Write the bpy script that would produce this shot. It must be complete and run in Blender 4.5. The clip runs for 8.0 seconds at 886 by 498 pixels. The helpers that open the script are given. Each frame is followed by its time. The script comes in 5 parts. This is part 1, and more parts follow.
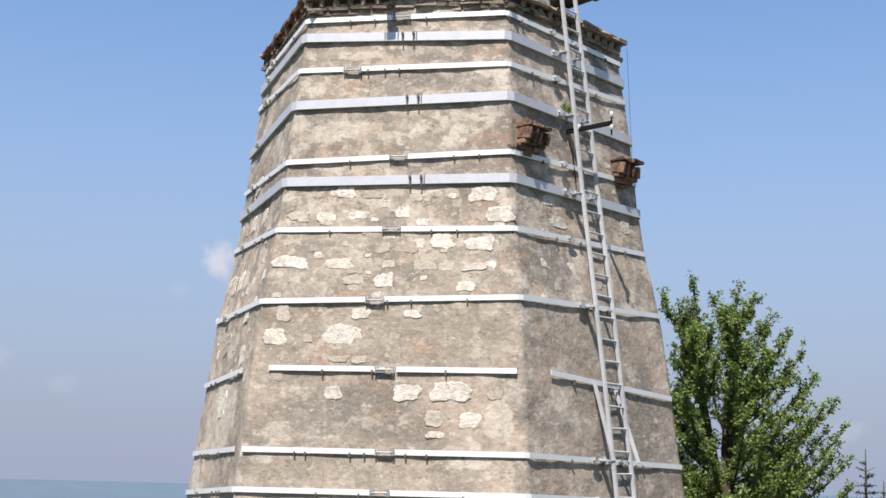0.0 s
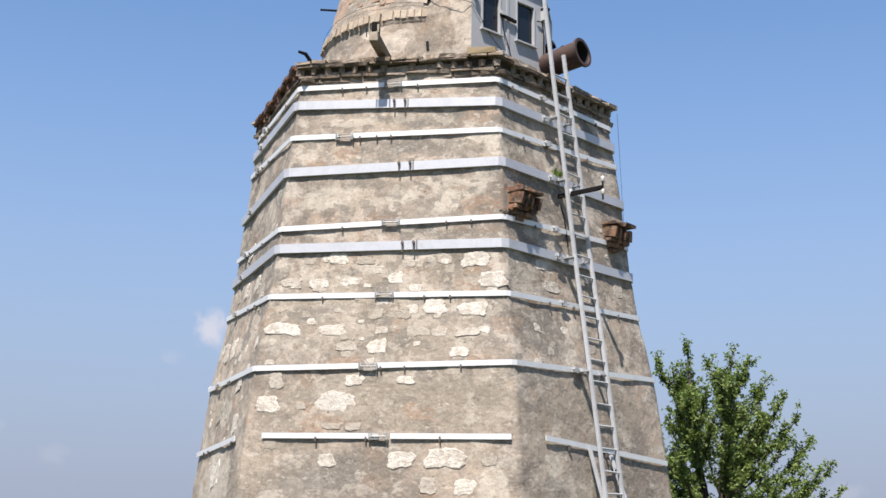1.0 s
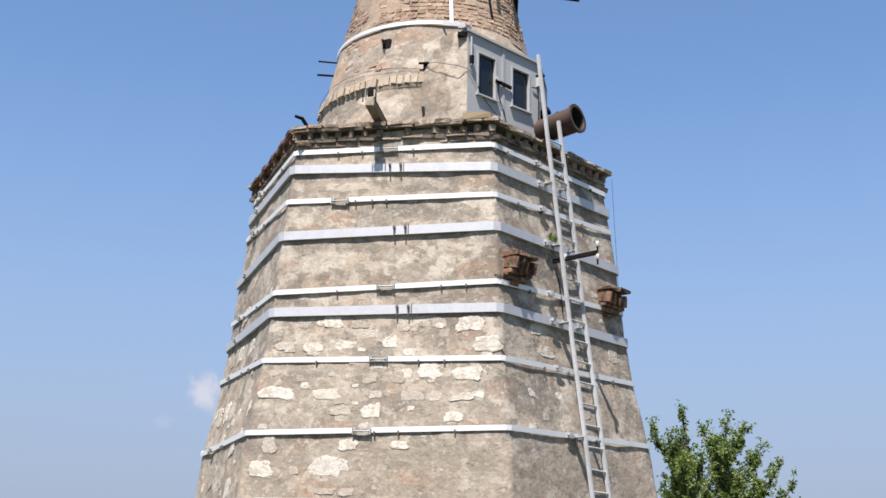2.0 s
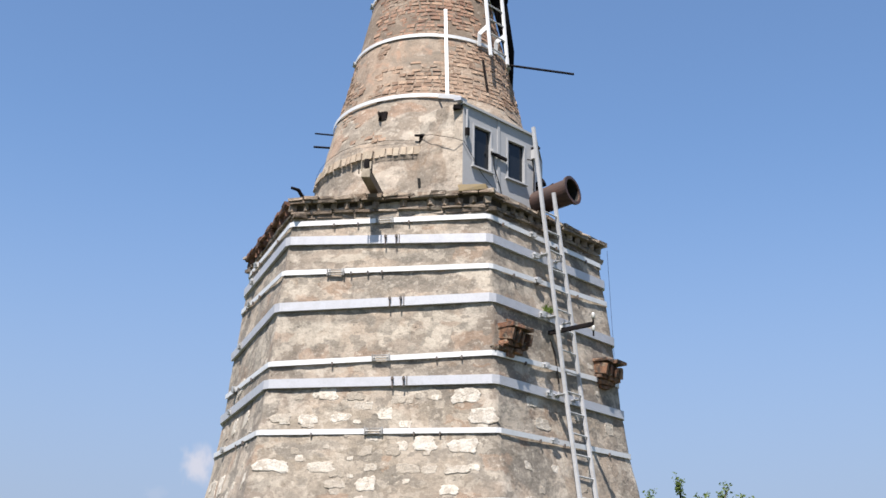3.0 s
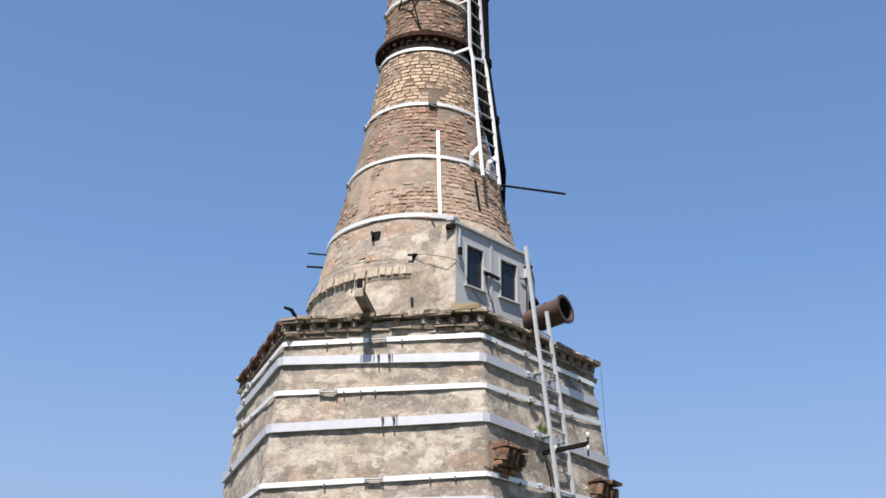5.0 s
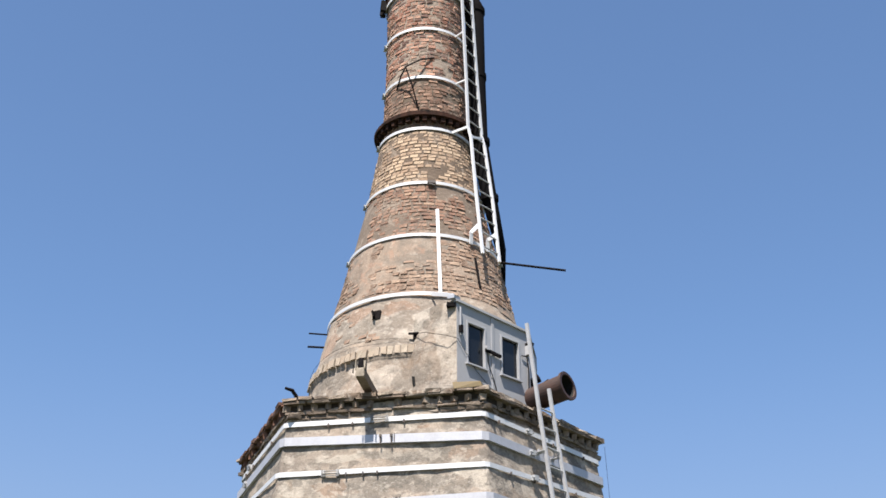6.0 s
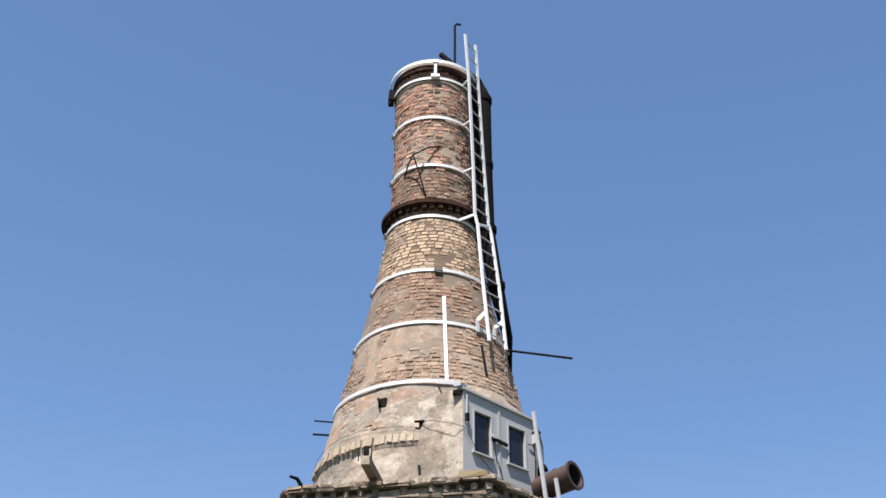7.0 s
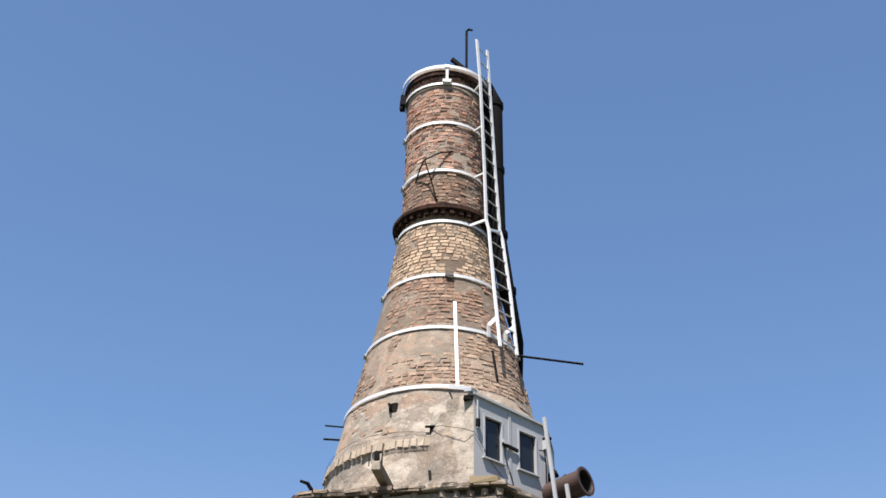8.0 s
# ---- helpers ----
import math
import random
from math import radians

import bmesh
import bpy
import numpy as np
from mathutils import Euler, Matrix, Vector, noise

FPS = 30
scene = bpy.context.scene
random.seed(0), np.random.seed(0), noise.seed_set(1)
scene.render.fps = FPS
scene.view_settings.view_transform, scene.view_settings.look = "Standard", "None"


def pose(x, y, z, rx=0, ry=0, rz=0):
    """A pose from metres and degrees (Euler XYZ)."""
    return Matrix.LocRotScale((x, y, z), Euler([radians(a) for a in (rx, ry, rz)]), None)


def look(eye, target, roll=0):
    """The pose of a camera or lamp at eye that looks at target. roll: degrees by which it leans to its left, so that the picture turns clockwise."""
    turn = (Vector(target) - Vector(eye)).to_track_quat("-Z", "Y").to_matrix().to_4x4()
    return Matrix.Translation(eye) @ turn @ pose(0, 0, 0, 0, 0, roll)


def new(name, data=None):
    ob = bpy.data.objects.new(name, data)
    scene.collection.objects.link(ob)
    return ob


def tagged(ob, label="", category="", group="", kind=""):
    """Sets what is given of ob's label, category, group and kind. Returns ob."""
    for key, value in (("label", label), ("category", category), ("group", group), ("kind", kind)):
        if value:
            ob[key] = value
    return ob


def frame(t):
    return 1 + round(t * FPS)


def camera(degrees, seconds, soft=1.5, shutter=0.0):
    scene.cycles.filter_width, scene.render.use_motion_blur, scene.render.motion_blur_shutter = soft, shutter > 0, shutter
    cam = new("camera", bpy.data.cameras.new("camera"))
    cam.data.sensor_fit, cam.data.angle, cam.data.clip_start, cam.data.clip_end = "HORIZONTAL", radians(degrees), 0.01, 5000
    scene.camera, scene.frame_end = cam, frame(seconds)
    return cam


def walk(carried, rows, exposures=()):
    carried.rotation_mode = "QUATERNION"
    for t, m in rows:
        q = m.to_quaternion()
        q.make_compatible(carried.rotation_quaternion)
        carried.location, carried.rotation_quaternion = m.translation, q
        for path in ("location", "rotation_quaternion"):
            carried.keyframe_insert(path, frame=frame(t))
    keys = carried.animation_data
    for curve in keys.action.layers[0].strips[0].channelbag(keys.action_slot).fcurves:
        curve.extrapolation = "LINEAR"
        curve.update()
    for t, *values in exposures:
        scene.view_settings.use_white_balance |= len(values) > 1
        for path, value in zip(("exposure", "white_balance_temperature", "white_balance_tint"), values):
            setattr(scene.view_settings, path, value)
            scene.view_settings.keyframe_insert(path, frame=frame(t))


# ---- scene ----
# ---- camera: a tripod tilt from the kiln's foot to the chimney's head ----
EYE = 1.6
cam = camera(37.0, 8.0, soft=1.6)
TILTS = [
    (0.0, 100.198, -1.269, -0.228), (0.5, 101.547, -0.870, -0.241), (1.0, 103.031, -0.717, -0.434),
    (1.5, 104.458, -0.783, -0.771), (2.0, 105.815, -0.943, -0.722), (2.2, 106.55, -1.05, -0.742),
    (3.5, 110.013, -0.857, -0.989), (4.0, 111.130, -0.917, -1.028), (4.5, 112.526, -0.912, -1.141),
    (6.0, 117.441, 0.058, -0.774), (6.5, 119.385, 0.083, -0.656), (7.0, 121.214, -0.288, -0.637),
    (7.5, 121.508, -0.442, -0.204), (8.0, 121.436, -0.673, -0.308),
]
walk(cam, [(t, pose(0, 0, EYE, rx, ry, rz)) for t, rx, ry, rz in TILTS])

# ---- sky, sun, exposure ----
SUN_AZ, SUN_EL = -19.0, 63.0          # degrees left of the line from the tower to the camera; height
sun_way = Vector((math.sin(radians(SUN_AZ)) * math.cos(radians(SUN_EL)),
                  -math.cos(radians(SUN_AZ)) * math.cos(radians(SUN_EL)), math.sin(radians(SUN_EL))))
world = bpy.data.worlds.new("sky")
scene.world = world
world.use_nodes = True
wn = world.node_tree
sky = wn.nodes.new("ShaderNodeTexSky")
sky.sky_type = "NISHITA"
sky.sun_disc = False
sky.sun_elevation = radians(SUN_EL)
sky.sun_rotation = math.atan2(sun_way.x, sun_way.y)
sky.air_density, sky.dust_density, sky.ozone_density = 1.0, 0.7, 3.5
wn.nodes["Background"].inputs["Strength"].default_value = 0.0595
# summer haze: paler and bluer towards the horizon
split = wn.nodes.new("ShaderNodeSeparateXYZ")
wn.links.new(wn.nodes.new("ShaderNodeTexCoord").outputs["Generated"], split.inputs[0])
rise = wn.nodes.new("ShaderNodeMapRange")
rise.interpolation_type = "SMOOTHSTEP"
rise.inputs["From Min"].default_value, rise.inputs["From Max"].default_value = -0.02, 0.42
rise.inputs["To Min"].default_value, rise.inputs["To Max"].default_value = 1.0, 0.0
wn.links.new(split.outputs[2], rise.inputs["Value"])
clear = wn.nodes.new("ShaderNodeMix")
clear.data_type, clear.blend_type = "RGBA", "MULTIPLY"
clear.inputs[0].default_value = 1.0
clear.inputs[7].default_value = (1.13, 1.22, 1.30, 1)
wn.links.new(sky.outputs[0], clear.inputs[6])
haze = wn.nodes.new("ShaderNodeMix")
haze.data_type = "RGBA"
haze.inputs[7].default_value = (2.62, 2.95, 3.98, 1)
wn.links.new(rise.outputs[0], haze.inputs[0])
wn.links.new(clear.outputs[2], haze.inputs[6])
wn.links.new(haze.outputs[2], wn.nodes["Background"].inputs["Color"])
sun = new("sun", bpy.data.lights.new("sun", "SUN"))
sun.data.energy, sun.data.angle, sun.data.color = 5.0, radians(0.53), (1.0, 0.935, 0.865)
sun.matrix_world = look(sun_way * 60, (0, 0, 0))
scene.view_settings.exposure = 1.26


# ---- materials ----
class Nodes:
    """A short way to write node materials. tone: scales all colours down alike, so the sun outweighs the sky fill."""
    tone = 0.67

    def __init__(self, name, rough=0.8, metal=0.0):
        self.mat = bpy.data.materials.new(name)
        self.mat.use_nodes = True
        self.tree = self.mat.node_tree
        self.bsdf = self.tree.nodes["Principled BSDF"]
        self.bsdf.inputs["Roughness"].default_value = rough
        self.bsdf.inputs["Metallic"].default_value = metal
        self.pos = self.tree.nodes.new("ShaderNodeNewGeometry").outputs["Position"]

    def put(self, socket, value):
        if isinstance(value, bpy.types.NodeSocket):
            self.tree.links.new(value, socket)
        else:
            socket.default_value = value

    def stretch(self, sx, sy, sz):
        n = self.tree.nodes.new("ShaderNodeVectorMath")
        n.operation = "MULTIPLY"
        self.put(n.inputs[0], self.pos)
        n.inputs[1].default_value = (sx, sy, sz)
        return n.outputs[0]

    def noise(self, scale, detail=4.0, rough=0.6, vec=None, warp=0.0):
        n = self.tree.nodes.new("ShaderNodeTexNoise")
        self.put(n.inputs["Vector"], vec or self.pos)
        n.inputs["Scale"].default_value, n.inputs["Detail"].default_value = scale, detail
        n.inputs["Roughness"].default_value, n.inputs["Distortion"].default_value = rough, warp
        return n.outputs["Fac"]

    def ramp(self, fac, lo, hi):
        n = self.tree.nodes.new("ShaderNodeMapRange")
        self.put(n.inputs["Value"], fac)
        n.inputs["From Min"].default_value, n.inputs["From Max"].default_value = lo, hi
        return n.outputs[0]

    def math(self, op, a, b):
        n = self.tree.nodes.new("ShaderNodeMath")
        n.operation = op
        self.put(n.inputs[0], a), self.put(n.inputs[1], b)
        return n.outputs[0]

    def mix(self, fac, a, b, blend="MIX"):
        n = self.tree.nodes.new("ShaderNodeMix")
        n.data_type, n.blend_type = "RGBA", blend
        self.put(n.inputs[0], fac)
        for s, v in ((n.inputs[6], a), (n.inputs[7], b)):
            self.put(s, (*[self.tone * q for q in v], 1.0) if isinstance(v, tuple) else v)
        return n.outputs[2]

    def piece(self):
        """One random number for each piece, joined or single."""
        g = self.tree.nodes.new("ShaderNodeNewGeometry").outputs["Random Per Island"]
        o = self.tree.nodes.new("ShaderNodeObjectInfo").outputs["Random"]
        return self.math("FRACT", self.math("ADD", g, o), 0.0)

    def height(self):
        n = self.tree.nodes.new("ShaderNodeSeparateXYZ")
        self.put(n.inputs[0], self.pos)
        return n.outputs[2]

    def done(self, colour, bump=None, strength=0.3, dist=0.02, rough=None):
        self.put(self.bsdf.inputs["Base Color"], colour)
        if bump is not None:
            n = self.tree.nodes.new("ShaderNodeBump")
            n.inputs["Strength"].default_value, n.inputs["Distance"].default_value = strength, dist
            self.put(n.inputs["Height"], bump)
            self.put(self.bsdf.inputs["Normal"], n.outputs[0])
        if rough is not None:
            self.put(self.bsdf.inputs["Roughness"], rough)
        return self.mat


def weather(m, c, amount=1.0):
    """Thin render smears and soot runs that cross bricks and joints alike."""
    smear = m.ramp(m.noise(2.4, 7, 0.7, warp=1.0), 0.55, 0.62)
    c = m.mix(m.math("MULTIPLY", smear, 0.62 * amount), c, (0.45, 0.365, 0.285))
    run = m.ramp(m.noise(3.4, 6, 0.7, m.stretch(1, 1, 0.3)), 0.55, 0.68)
    c = m.mix(m.math("MULTIPLY", run, 0.55), c, (0.11, 0.08, 0.062))
    chip = m.ramp(m.noise(19, 5, 0.7), 0.60, 0.68)
    return m.mix(m.math("MULTIPLY", chip, 0.6), c, (0.09, 0.065, 0.05))


def plaster_material(name, beige, grey, pale, pale_lo, grit=1.0, blots=(), rubble=0.0):
    """Old render in several coats; rubble: how strongly the stones behind it show through."""
    m = Nodes(name, 0.92)
    lying = m.stretch(0.85, 0.85, 1.15)
    w = m.tree.nodes.new("ShaderNodeTexNoise")
    w.inputs["Scale"].default_value, w.inputs["Detail"].default_value = 2.6, 6
    m.put(w.inputs["Vector"], m.pos)

    def warped(amount):
        n = m.tree.nodes.new("ShaderNodeVectorMath")
        n.operation = "MULTIPLY_ADD"
        m.put(n.inputs[0], w.outputs["Color"]), m.put(n.inputs[2], m.pos)
        n.inputs[1].default_value = (amount, amount, amount)
        return n.outputs[0]

    fray = m.tree.nodes.new("ShaderNodeTexNoise")
    fray.inputs["Scale"].default_value, fray.inputs["Detail"].default_value = 6.5, 6
    m.put(fray.inputs["Vector"], m.pos)
    frayed = m.tree.nodes.new("ShaderNodeVectorMath")
    frayed.operation = "MULTIPLY_ADD"
    m.put(frayed.inputs[0], fray.outputs["Color"]), m.put(frayed.inputs[2], m.pos)
    frayed.inputs[1].default_value = (0.22, 0.22, 0.22)

    def cells(scale, flat):
        """One random number for each hidden stone or trowelled patch."""
        n = m.tree.nodes.new("ShaderNodeVectorMath")
        n.operation = "MULTIPLY"
        m.put(n.inputs[0], frayed.outputs[0])
        n.inputs[1].default_value = (1, 1, flat)
        v = m.tree.nodes.new("ShaderNodeTexVoronoi")
        v.distance = "CHEBYCHEV"
        v.inputs["Scale"].default_value = scale
        m.put(v.inputs["Vector"], n.outputs[0])
        c = m.tree.nodes.new("ShaderNodeSeparateColor")
        m.put(c.inputs[0], v.outputs["Color"])
        return c.outputs[0], c.outputs[1]

    c = m.mix(m.ramp(m.noise(0.75, 4, 0.55, warp=0.3), 0.43, 0.57), grey, beige)
    c = m.mix(m.math("MULTIPLY", m.ramp(m.noise(1.8, 6, 0.62, lying, warp=0.2), pale_lo, pale_lo + 0.05), 0.6), c, pale)
    coat = m.ramp(m.noise(1.5, 6, 0.62, lying, warp=0.2), 0.53, 0.58)
    c = m.mix(m.math("MULTIPLY", coat, 0.5), c, (0.21, 0.185, 0.152))
    for place, wide, high, tint, amount in blots:
        d = m.tree.nodes.new("ShaderNodeVectorMath")
        d.operation = "SUBTRACT"
        m.put(d.inputs[0], warped(0.42))
        d.inputs[1].default_value = place + Vector((0.21, 0.21, 0.21))
        e = m.tree.nodes.new("ShaderNodeVectorMath")
        e.operation = "MULTIPLY"
        m.put(e.inputs[0], d.outputs[0])
        e.inputs[1].default_value = (2 / wide, 2 / wide, 2 / high)
        g = m.tree.nodes.new("ShaderNodeVectorMath")
        g.operation = "LENGTH"
        m.put(g.inputs[0], e.outputs[0])
        c = m.mix(m.math("MULTIPLY", m.ramp(g.outputs["Value"], 1.08, 0.92), amount), c, tint)
    if rubble:
        # the coat is thickest near the foot
        thin = m.math("ADD", m.math("MULTIPLY", m.ramp(m.height(), 3.6, 4.2), 0.65), 0.35)
        where = m.math("MULTIPLY", m.ramp(m.noise(0.9, 4, 0.6), 0.40, 0.56), thin)
        tone, kind = cells(3.0, 1.7)
        c = m.mix(m.math("MULTIPLY", m.math("MULTIPLY", m.ramp(tone, 0.62, 0.70), where), 0.42 * rubble), c, (0.52, 0.45, 0.37))
        c = m.mix(m.math("MULTIPLY", m.math("MULTIPLY", m.ramp(tone, 0.30, 0.24), where), 0.55 * rubble), c, (0.20, 0.178, 0.15))
        c = m.mix(m.math("MULTIPLY", m.ramp(kind, 0.93, 0.95), 0.35 * rubble), c, (0.33, 0.20, 0.125))
        small, other = cells(7.0, 1.5)
        c = m.mix(m.math("MULTIPLY", m.math("MULTIPLY", m.ramp(small, 0.78, 0.84), thin), 0.36 * rubble), c, (0.56, 0.49, 0.405))
        c = m.mix(m.math("MULTIPLY", m.math("MULTIPLY", m.ramp(other, 0.80, 0.86), thin), 0.42 * rubble), c, (0.19, 0.165, 0.138))
    rain = m.ramp(m.noise(3.4, 5, 0.65, m.stretch(1, 1, 0.16)), 0.53, 0.68)
    c = m.mix(m.math("MULTIPLY", rain, 0.36), c, (0.16, 0.135, 0.108))
    drip = m.ramp(m.noise(5.5, 4, 0.6, m.stretch(1, 1, 0.12)), 0.60, 0.70)
    c = m.mix(m.math("MULTIPLY", drip, 0.22), c, (0.58, 0.51, 0.43))
    rust = m.ramp(m.noise(2.3, 7, 0.72, warp=0.4), 0.59, 0.67)
    c = m.mix(m.math("MULTIPLY", rust, 0.4), c, (0.27, 0.17, 0.10))
    bald = m.ramp(m.noise(3.6, 6, 0.62, lying, warp=0.2), 0.57, 0.62)
    c = m.mix(m.math("MULTIPLY", bald, 0.4), c, (0.58, 0.515, 0.43))
    soot = m.ramp(m.noise(5.0, 6, 0.66, lying), 0.57, 0.66)
    c = m.mix(m.math("MULTIPLY", soot, 0.42 * grit), c, (0.12, 0.102, 0.082))
    fine = m.ramp(m.noise(15.0, 6, 0.75), 0.53, 0.66)
    c = m.mix(m.math("MULTIPLY", fine, 0.36), c, (0.14, 0.115, 0.095))
    fleck = m.ramp(m.noise(8.0, 6, 0.66, lying), 0.60, 0.65)
    c = m.mix(m.math("MULTIPLY", fleck, 0.5), c, (0.64, 0.57, 0.48))
    grain = m.noise(26, 5, 0.7, lying)
    c = m.mix(m.math("MULTIPLY", m.ramp(grain, 0.57, 0.62), 0.34), c, (0.60, 0.53, 0.445))
    c = m.mix(m.math("MULTIPLY", m.ramp(grain, 0.42, 0.37), 0.40), c, (0.13, 0.11, 0.09))
    pit = m.ramp(m.noise(17, 4, 0.6, lying), 0.66, 0.72)
    c = m.mix(m.math("MULTIPLY", pit, 0.7 * grit), c, (0.06, 0.05, 0.04))
    crumb = m.math("ADD", m.math("SUBTRACT", m.noise(6, 8, 0.70), m.math("MULTIPLY", pit, 0.2)), m.math("MULTIPLY", coat, 0.12))
    return m.done(c, crumb, 0.6, 0.04)


def mortar_material():
    m = Nodes("mortar and thin render", 0.93)
    z = m.math("ADD", m.height(), m.math("MULTIPLY", m.noise(2.0), 0.2))
    low = m.mix(m.ramp(m.noise(1.4, 6, 0.65, warp=0.8), 0.42, 0.58), (0.215, 0.18, 0.145), (0.35, 0.262, 0.195))
    low = m.mix(m.math("MULTIPLY", m.ramp(m.noise(3.1, 6, 0.7, warp=1.0), 0.54, 0.62), 0.6), low, (0.43, 0.26, 0.175))
    c = m.mix(m.ramp(z, 11.42, 11.48), low, (0.20, 0.15, 0.112))
    c = m.mix(m.ramp(z, 12.50, 12.58), c, (0.15, 0.105, 0.072))
    c = m.mix(m.ramp(z, 14.72, 14.82), c, (0.36, 0.285, 0.225))
    c = m.mix(m.math("MULTIPLY", m.ramp(m.noise(9, 6, 0.7), 0.58, 0.66), 0.45), c, (0.60, 0.52, 0.43))
    c = weather(m, c, 0.7)
    return m.done(c, m.noise(9, 7, 0.7), 0.7, 0.03)


MORTAR = mortar_material()


def stone_material(name="bare limestone", low=(0.36, 0.31, 0.25)):
    m = Nodes(name, 0.9)
    c = m.mix(m.ramp(m.piece(), 0.0, 0.7), low, (0.72, 0.66, 0.58))
    c = m.mix(m.math("MULTIPLY", m.ramp(m.noise(13, 7, 0.75), 0.50, 0.62), 0.5), c, (0.44, 0.365, 0.285))
    smear = m.ramp(m.noise(8, 7, 0.7), 0.50, 0.56)
    c = m.mix(m.math("MULTIPLY", smear, 0.6), c, (0.42, 0.36, 0.295))
    nick = m.ramp(m.noise(30, 5, 0.7), 0.58, 0.64)
    c = m.mix(m.math("MULTIPLY", nick, 0.5), c, (0.30, 0.25, 0.20))
    return m.done(c, m.noise(18, 6, 0.7), 0.8, 0.03)


def brick_material():
    m = Nodes("old kiln brick", 0.9)
    r = m.piece()
    z = m.height()
    r2 = m.math("FRACT", m.math("MULTIPLY", r, 7.31), 0.0)
    red = m.mix(r, (0.32, 0.13, 0.08), (0.62, 0.36, 0.25))
    red = m.mix(m.ramp(r2, 0.70, 0.78), red, (0.18, 0.095, 0.07))
    yellow = m.mix(r, (0.36, 0.235, 0.15), (0.62, 0.455, 0.31))
    brown = m.mix(r, (0.21, 0.11, 0.072), (0.46, 0.275, 0.185))
    wob = m.math("ADD", z, m.math("MULTIPLY", m.noise(1.5), 0.3))
    low = m.mix(m.ramp(r2, 0.2, 0.8), m.mix(r, (0.17, 0.088, 0.058), (0.38, 0.205, 0.135)), m.mix(r, (0.27, 0.14, 0.088), (0.45, 0.29, 0.195)))
    patchy = m.mix(r, (0.27, 0.165, 0.11), (0.47, 0.33, 0.235))
    c = m.mix(m.ramp(wob, 11.46, 11.52), patchy, low)
    c = m.mix(m.ramp(wob, 12.50, 12.62), c, yellow)
    c = m.mix(m.ramp(wob, 13.72, 13.78), c, brown)
    c = m.mix(m.ramp(wob, 14.78, 14.84), c, red)
    c = m.mix(m.math("MULTIPLY", m.ramp(m.noise(14, 5, 0.7), 0.54, 0.66), 0.55), c, (0.46, 0.375, 0.30))
    c = m.mix(m.math("MULTIPLY", m.ramp(m.noise(2.4, 6, 0.72, warp=0.9), 0.52, 0.62), 0.5), c, (0.12, 0.08, 0.058))
    c = weather(m, c, 0.6)
    return m.done(c, m.noise(38, 5, 0.7), 0.8, 0.015)


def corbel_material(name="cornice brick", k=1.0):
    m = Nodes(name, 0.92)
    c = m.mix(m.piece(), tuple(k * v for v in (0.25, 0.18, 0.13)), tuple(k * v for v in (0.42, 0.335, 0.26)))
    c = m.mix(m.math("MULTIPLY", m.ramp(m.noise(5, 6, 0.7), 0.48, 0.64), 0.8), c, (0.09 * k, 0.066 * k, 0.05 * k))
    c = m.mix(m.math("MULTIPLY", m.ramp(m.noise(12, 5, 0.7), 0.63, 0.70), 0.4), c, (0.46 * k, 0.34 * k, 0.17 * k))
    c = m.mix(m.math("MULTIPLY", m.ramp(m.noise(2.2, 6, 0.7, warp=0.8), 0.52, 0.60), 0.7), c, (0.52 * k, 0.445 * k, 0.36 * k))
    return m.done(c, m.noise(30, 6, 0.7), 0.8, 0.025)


def paint_material(name, colour, dirt, amount, rough=0.5, scale=5.0, metal=0.0):
    m = Nodes(name, rough)
    c = m.mix(m.math("MULTIPLY", m.ramp(m.noise(scale, 6, 0.7), 0.45, 0.75), amount), colour, dirt)
    c = m.mix(m.math("MULTIPLY", m.ramp(m.noise(scale * 8, 4, 0.7), 0.5, 0.8), amount * 0.7), c, dirt)
    m.bsdf.inputs["Metallic"].default_value = metal
    return m.done(c, m.noise(70, 3, 0.6), 0.15, 0.004)


def rust_material(name, a, b, rough=0.75, gloss=0.5):
    m = Nodes(name, rough)
    m.bsdf.inputs["Specular IOR Level"].default_value = gloss
    c = m.mix(m.ramp(m.noise(6, 6, 0.7), 0.35, 0.65), a, b)
    c = m.mix(m.math("MULTIPLY", m.noise(45, 4, 0.7), 0.5), c, tuple(v * 0.6 for v in b))
    return m.done(c, m.noise(60, 4, 0.7), 0.4, 0.006)


STONE, BRICK, CORBEL = stone_material(), brick_material(), corbel_material(k=0.74)
# Brighter CORBEL: pale mortar on the ledge, light put into the teeth's colour.
PALE_LIT_BRICK = corbel_material("mortar-smeared and lit-up cornice brick", 1.05)
# Darker CORBEL: shade of the recess behind the teeth, put into the colour.
DEEP_BRICK = corbel_material("shade-toned recessed brick", 0.22)
RED_CORBEL = rust_material("red cornice brick", (0.27, 0.13, 0.08), (0.12, 0.06, 0.042), 0.92)
SOOTY = rust_material("soot-black corbel brick", (0.13, 0.06, 0.042), (0.016, 0.014, 0.013), 0.95, 0.1)
WHITE_STEEL = paint_material("white painted flat steel", (0.95, 0.95, 0.96), (0.55, 0.52, 0.48), 0.3, 0.5, metal=0.2)
GREY_STEEL = paint_material("grey painted channel steel", (0.70, 0.70, 0.74), (0.42, 0.41, 0.40), 0.4, 0.5, metal=0.35)
GALV = paint_material("galvanised steel", (0.52, 0.53, 0.55), (0.28, 0.26, 0.24), 0.5, 0.42)
PANEL = paint_material("grey painted board", (0.47, 0.475, 0.495), (0.38, 0.37, 0.36), 0.4, 0.6, 2.0)
TRIM = paint_material("pale window trim", (0.54, 0.545, 0.565), (0.46, 0.44, 0.42), 0.4, 0.5)
IRON = rust_material("dark old iron", (0.010, 0.010, 0.013), (0.022, 0.017, 0.016), 0.8, 0.06)
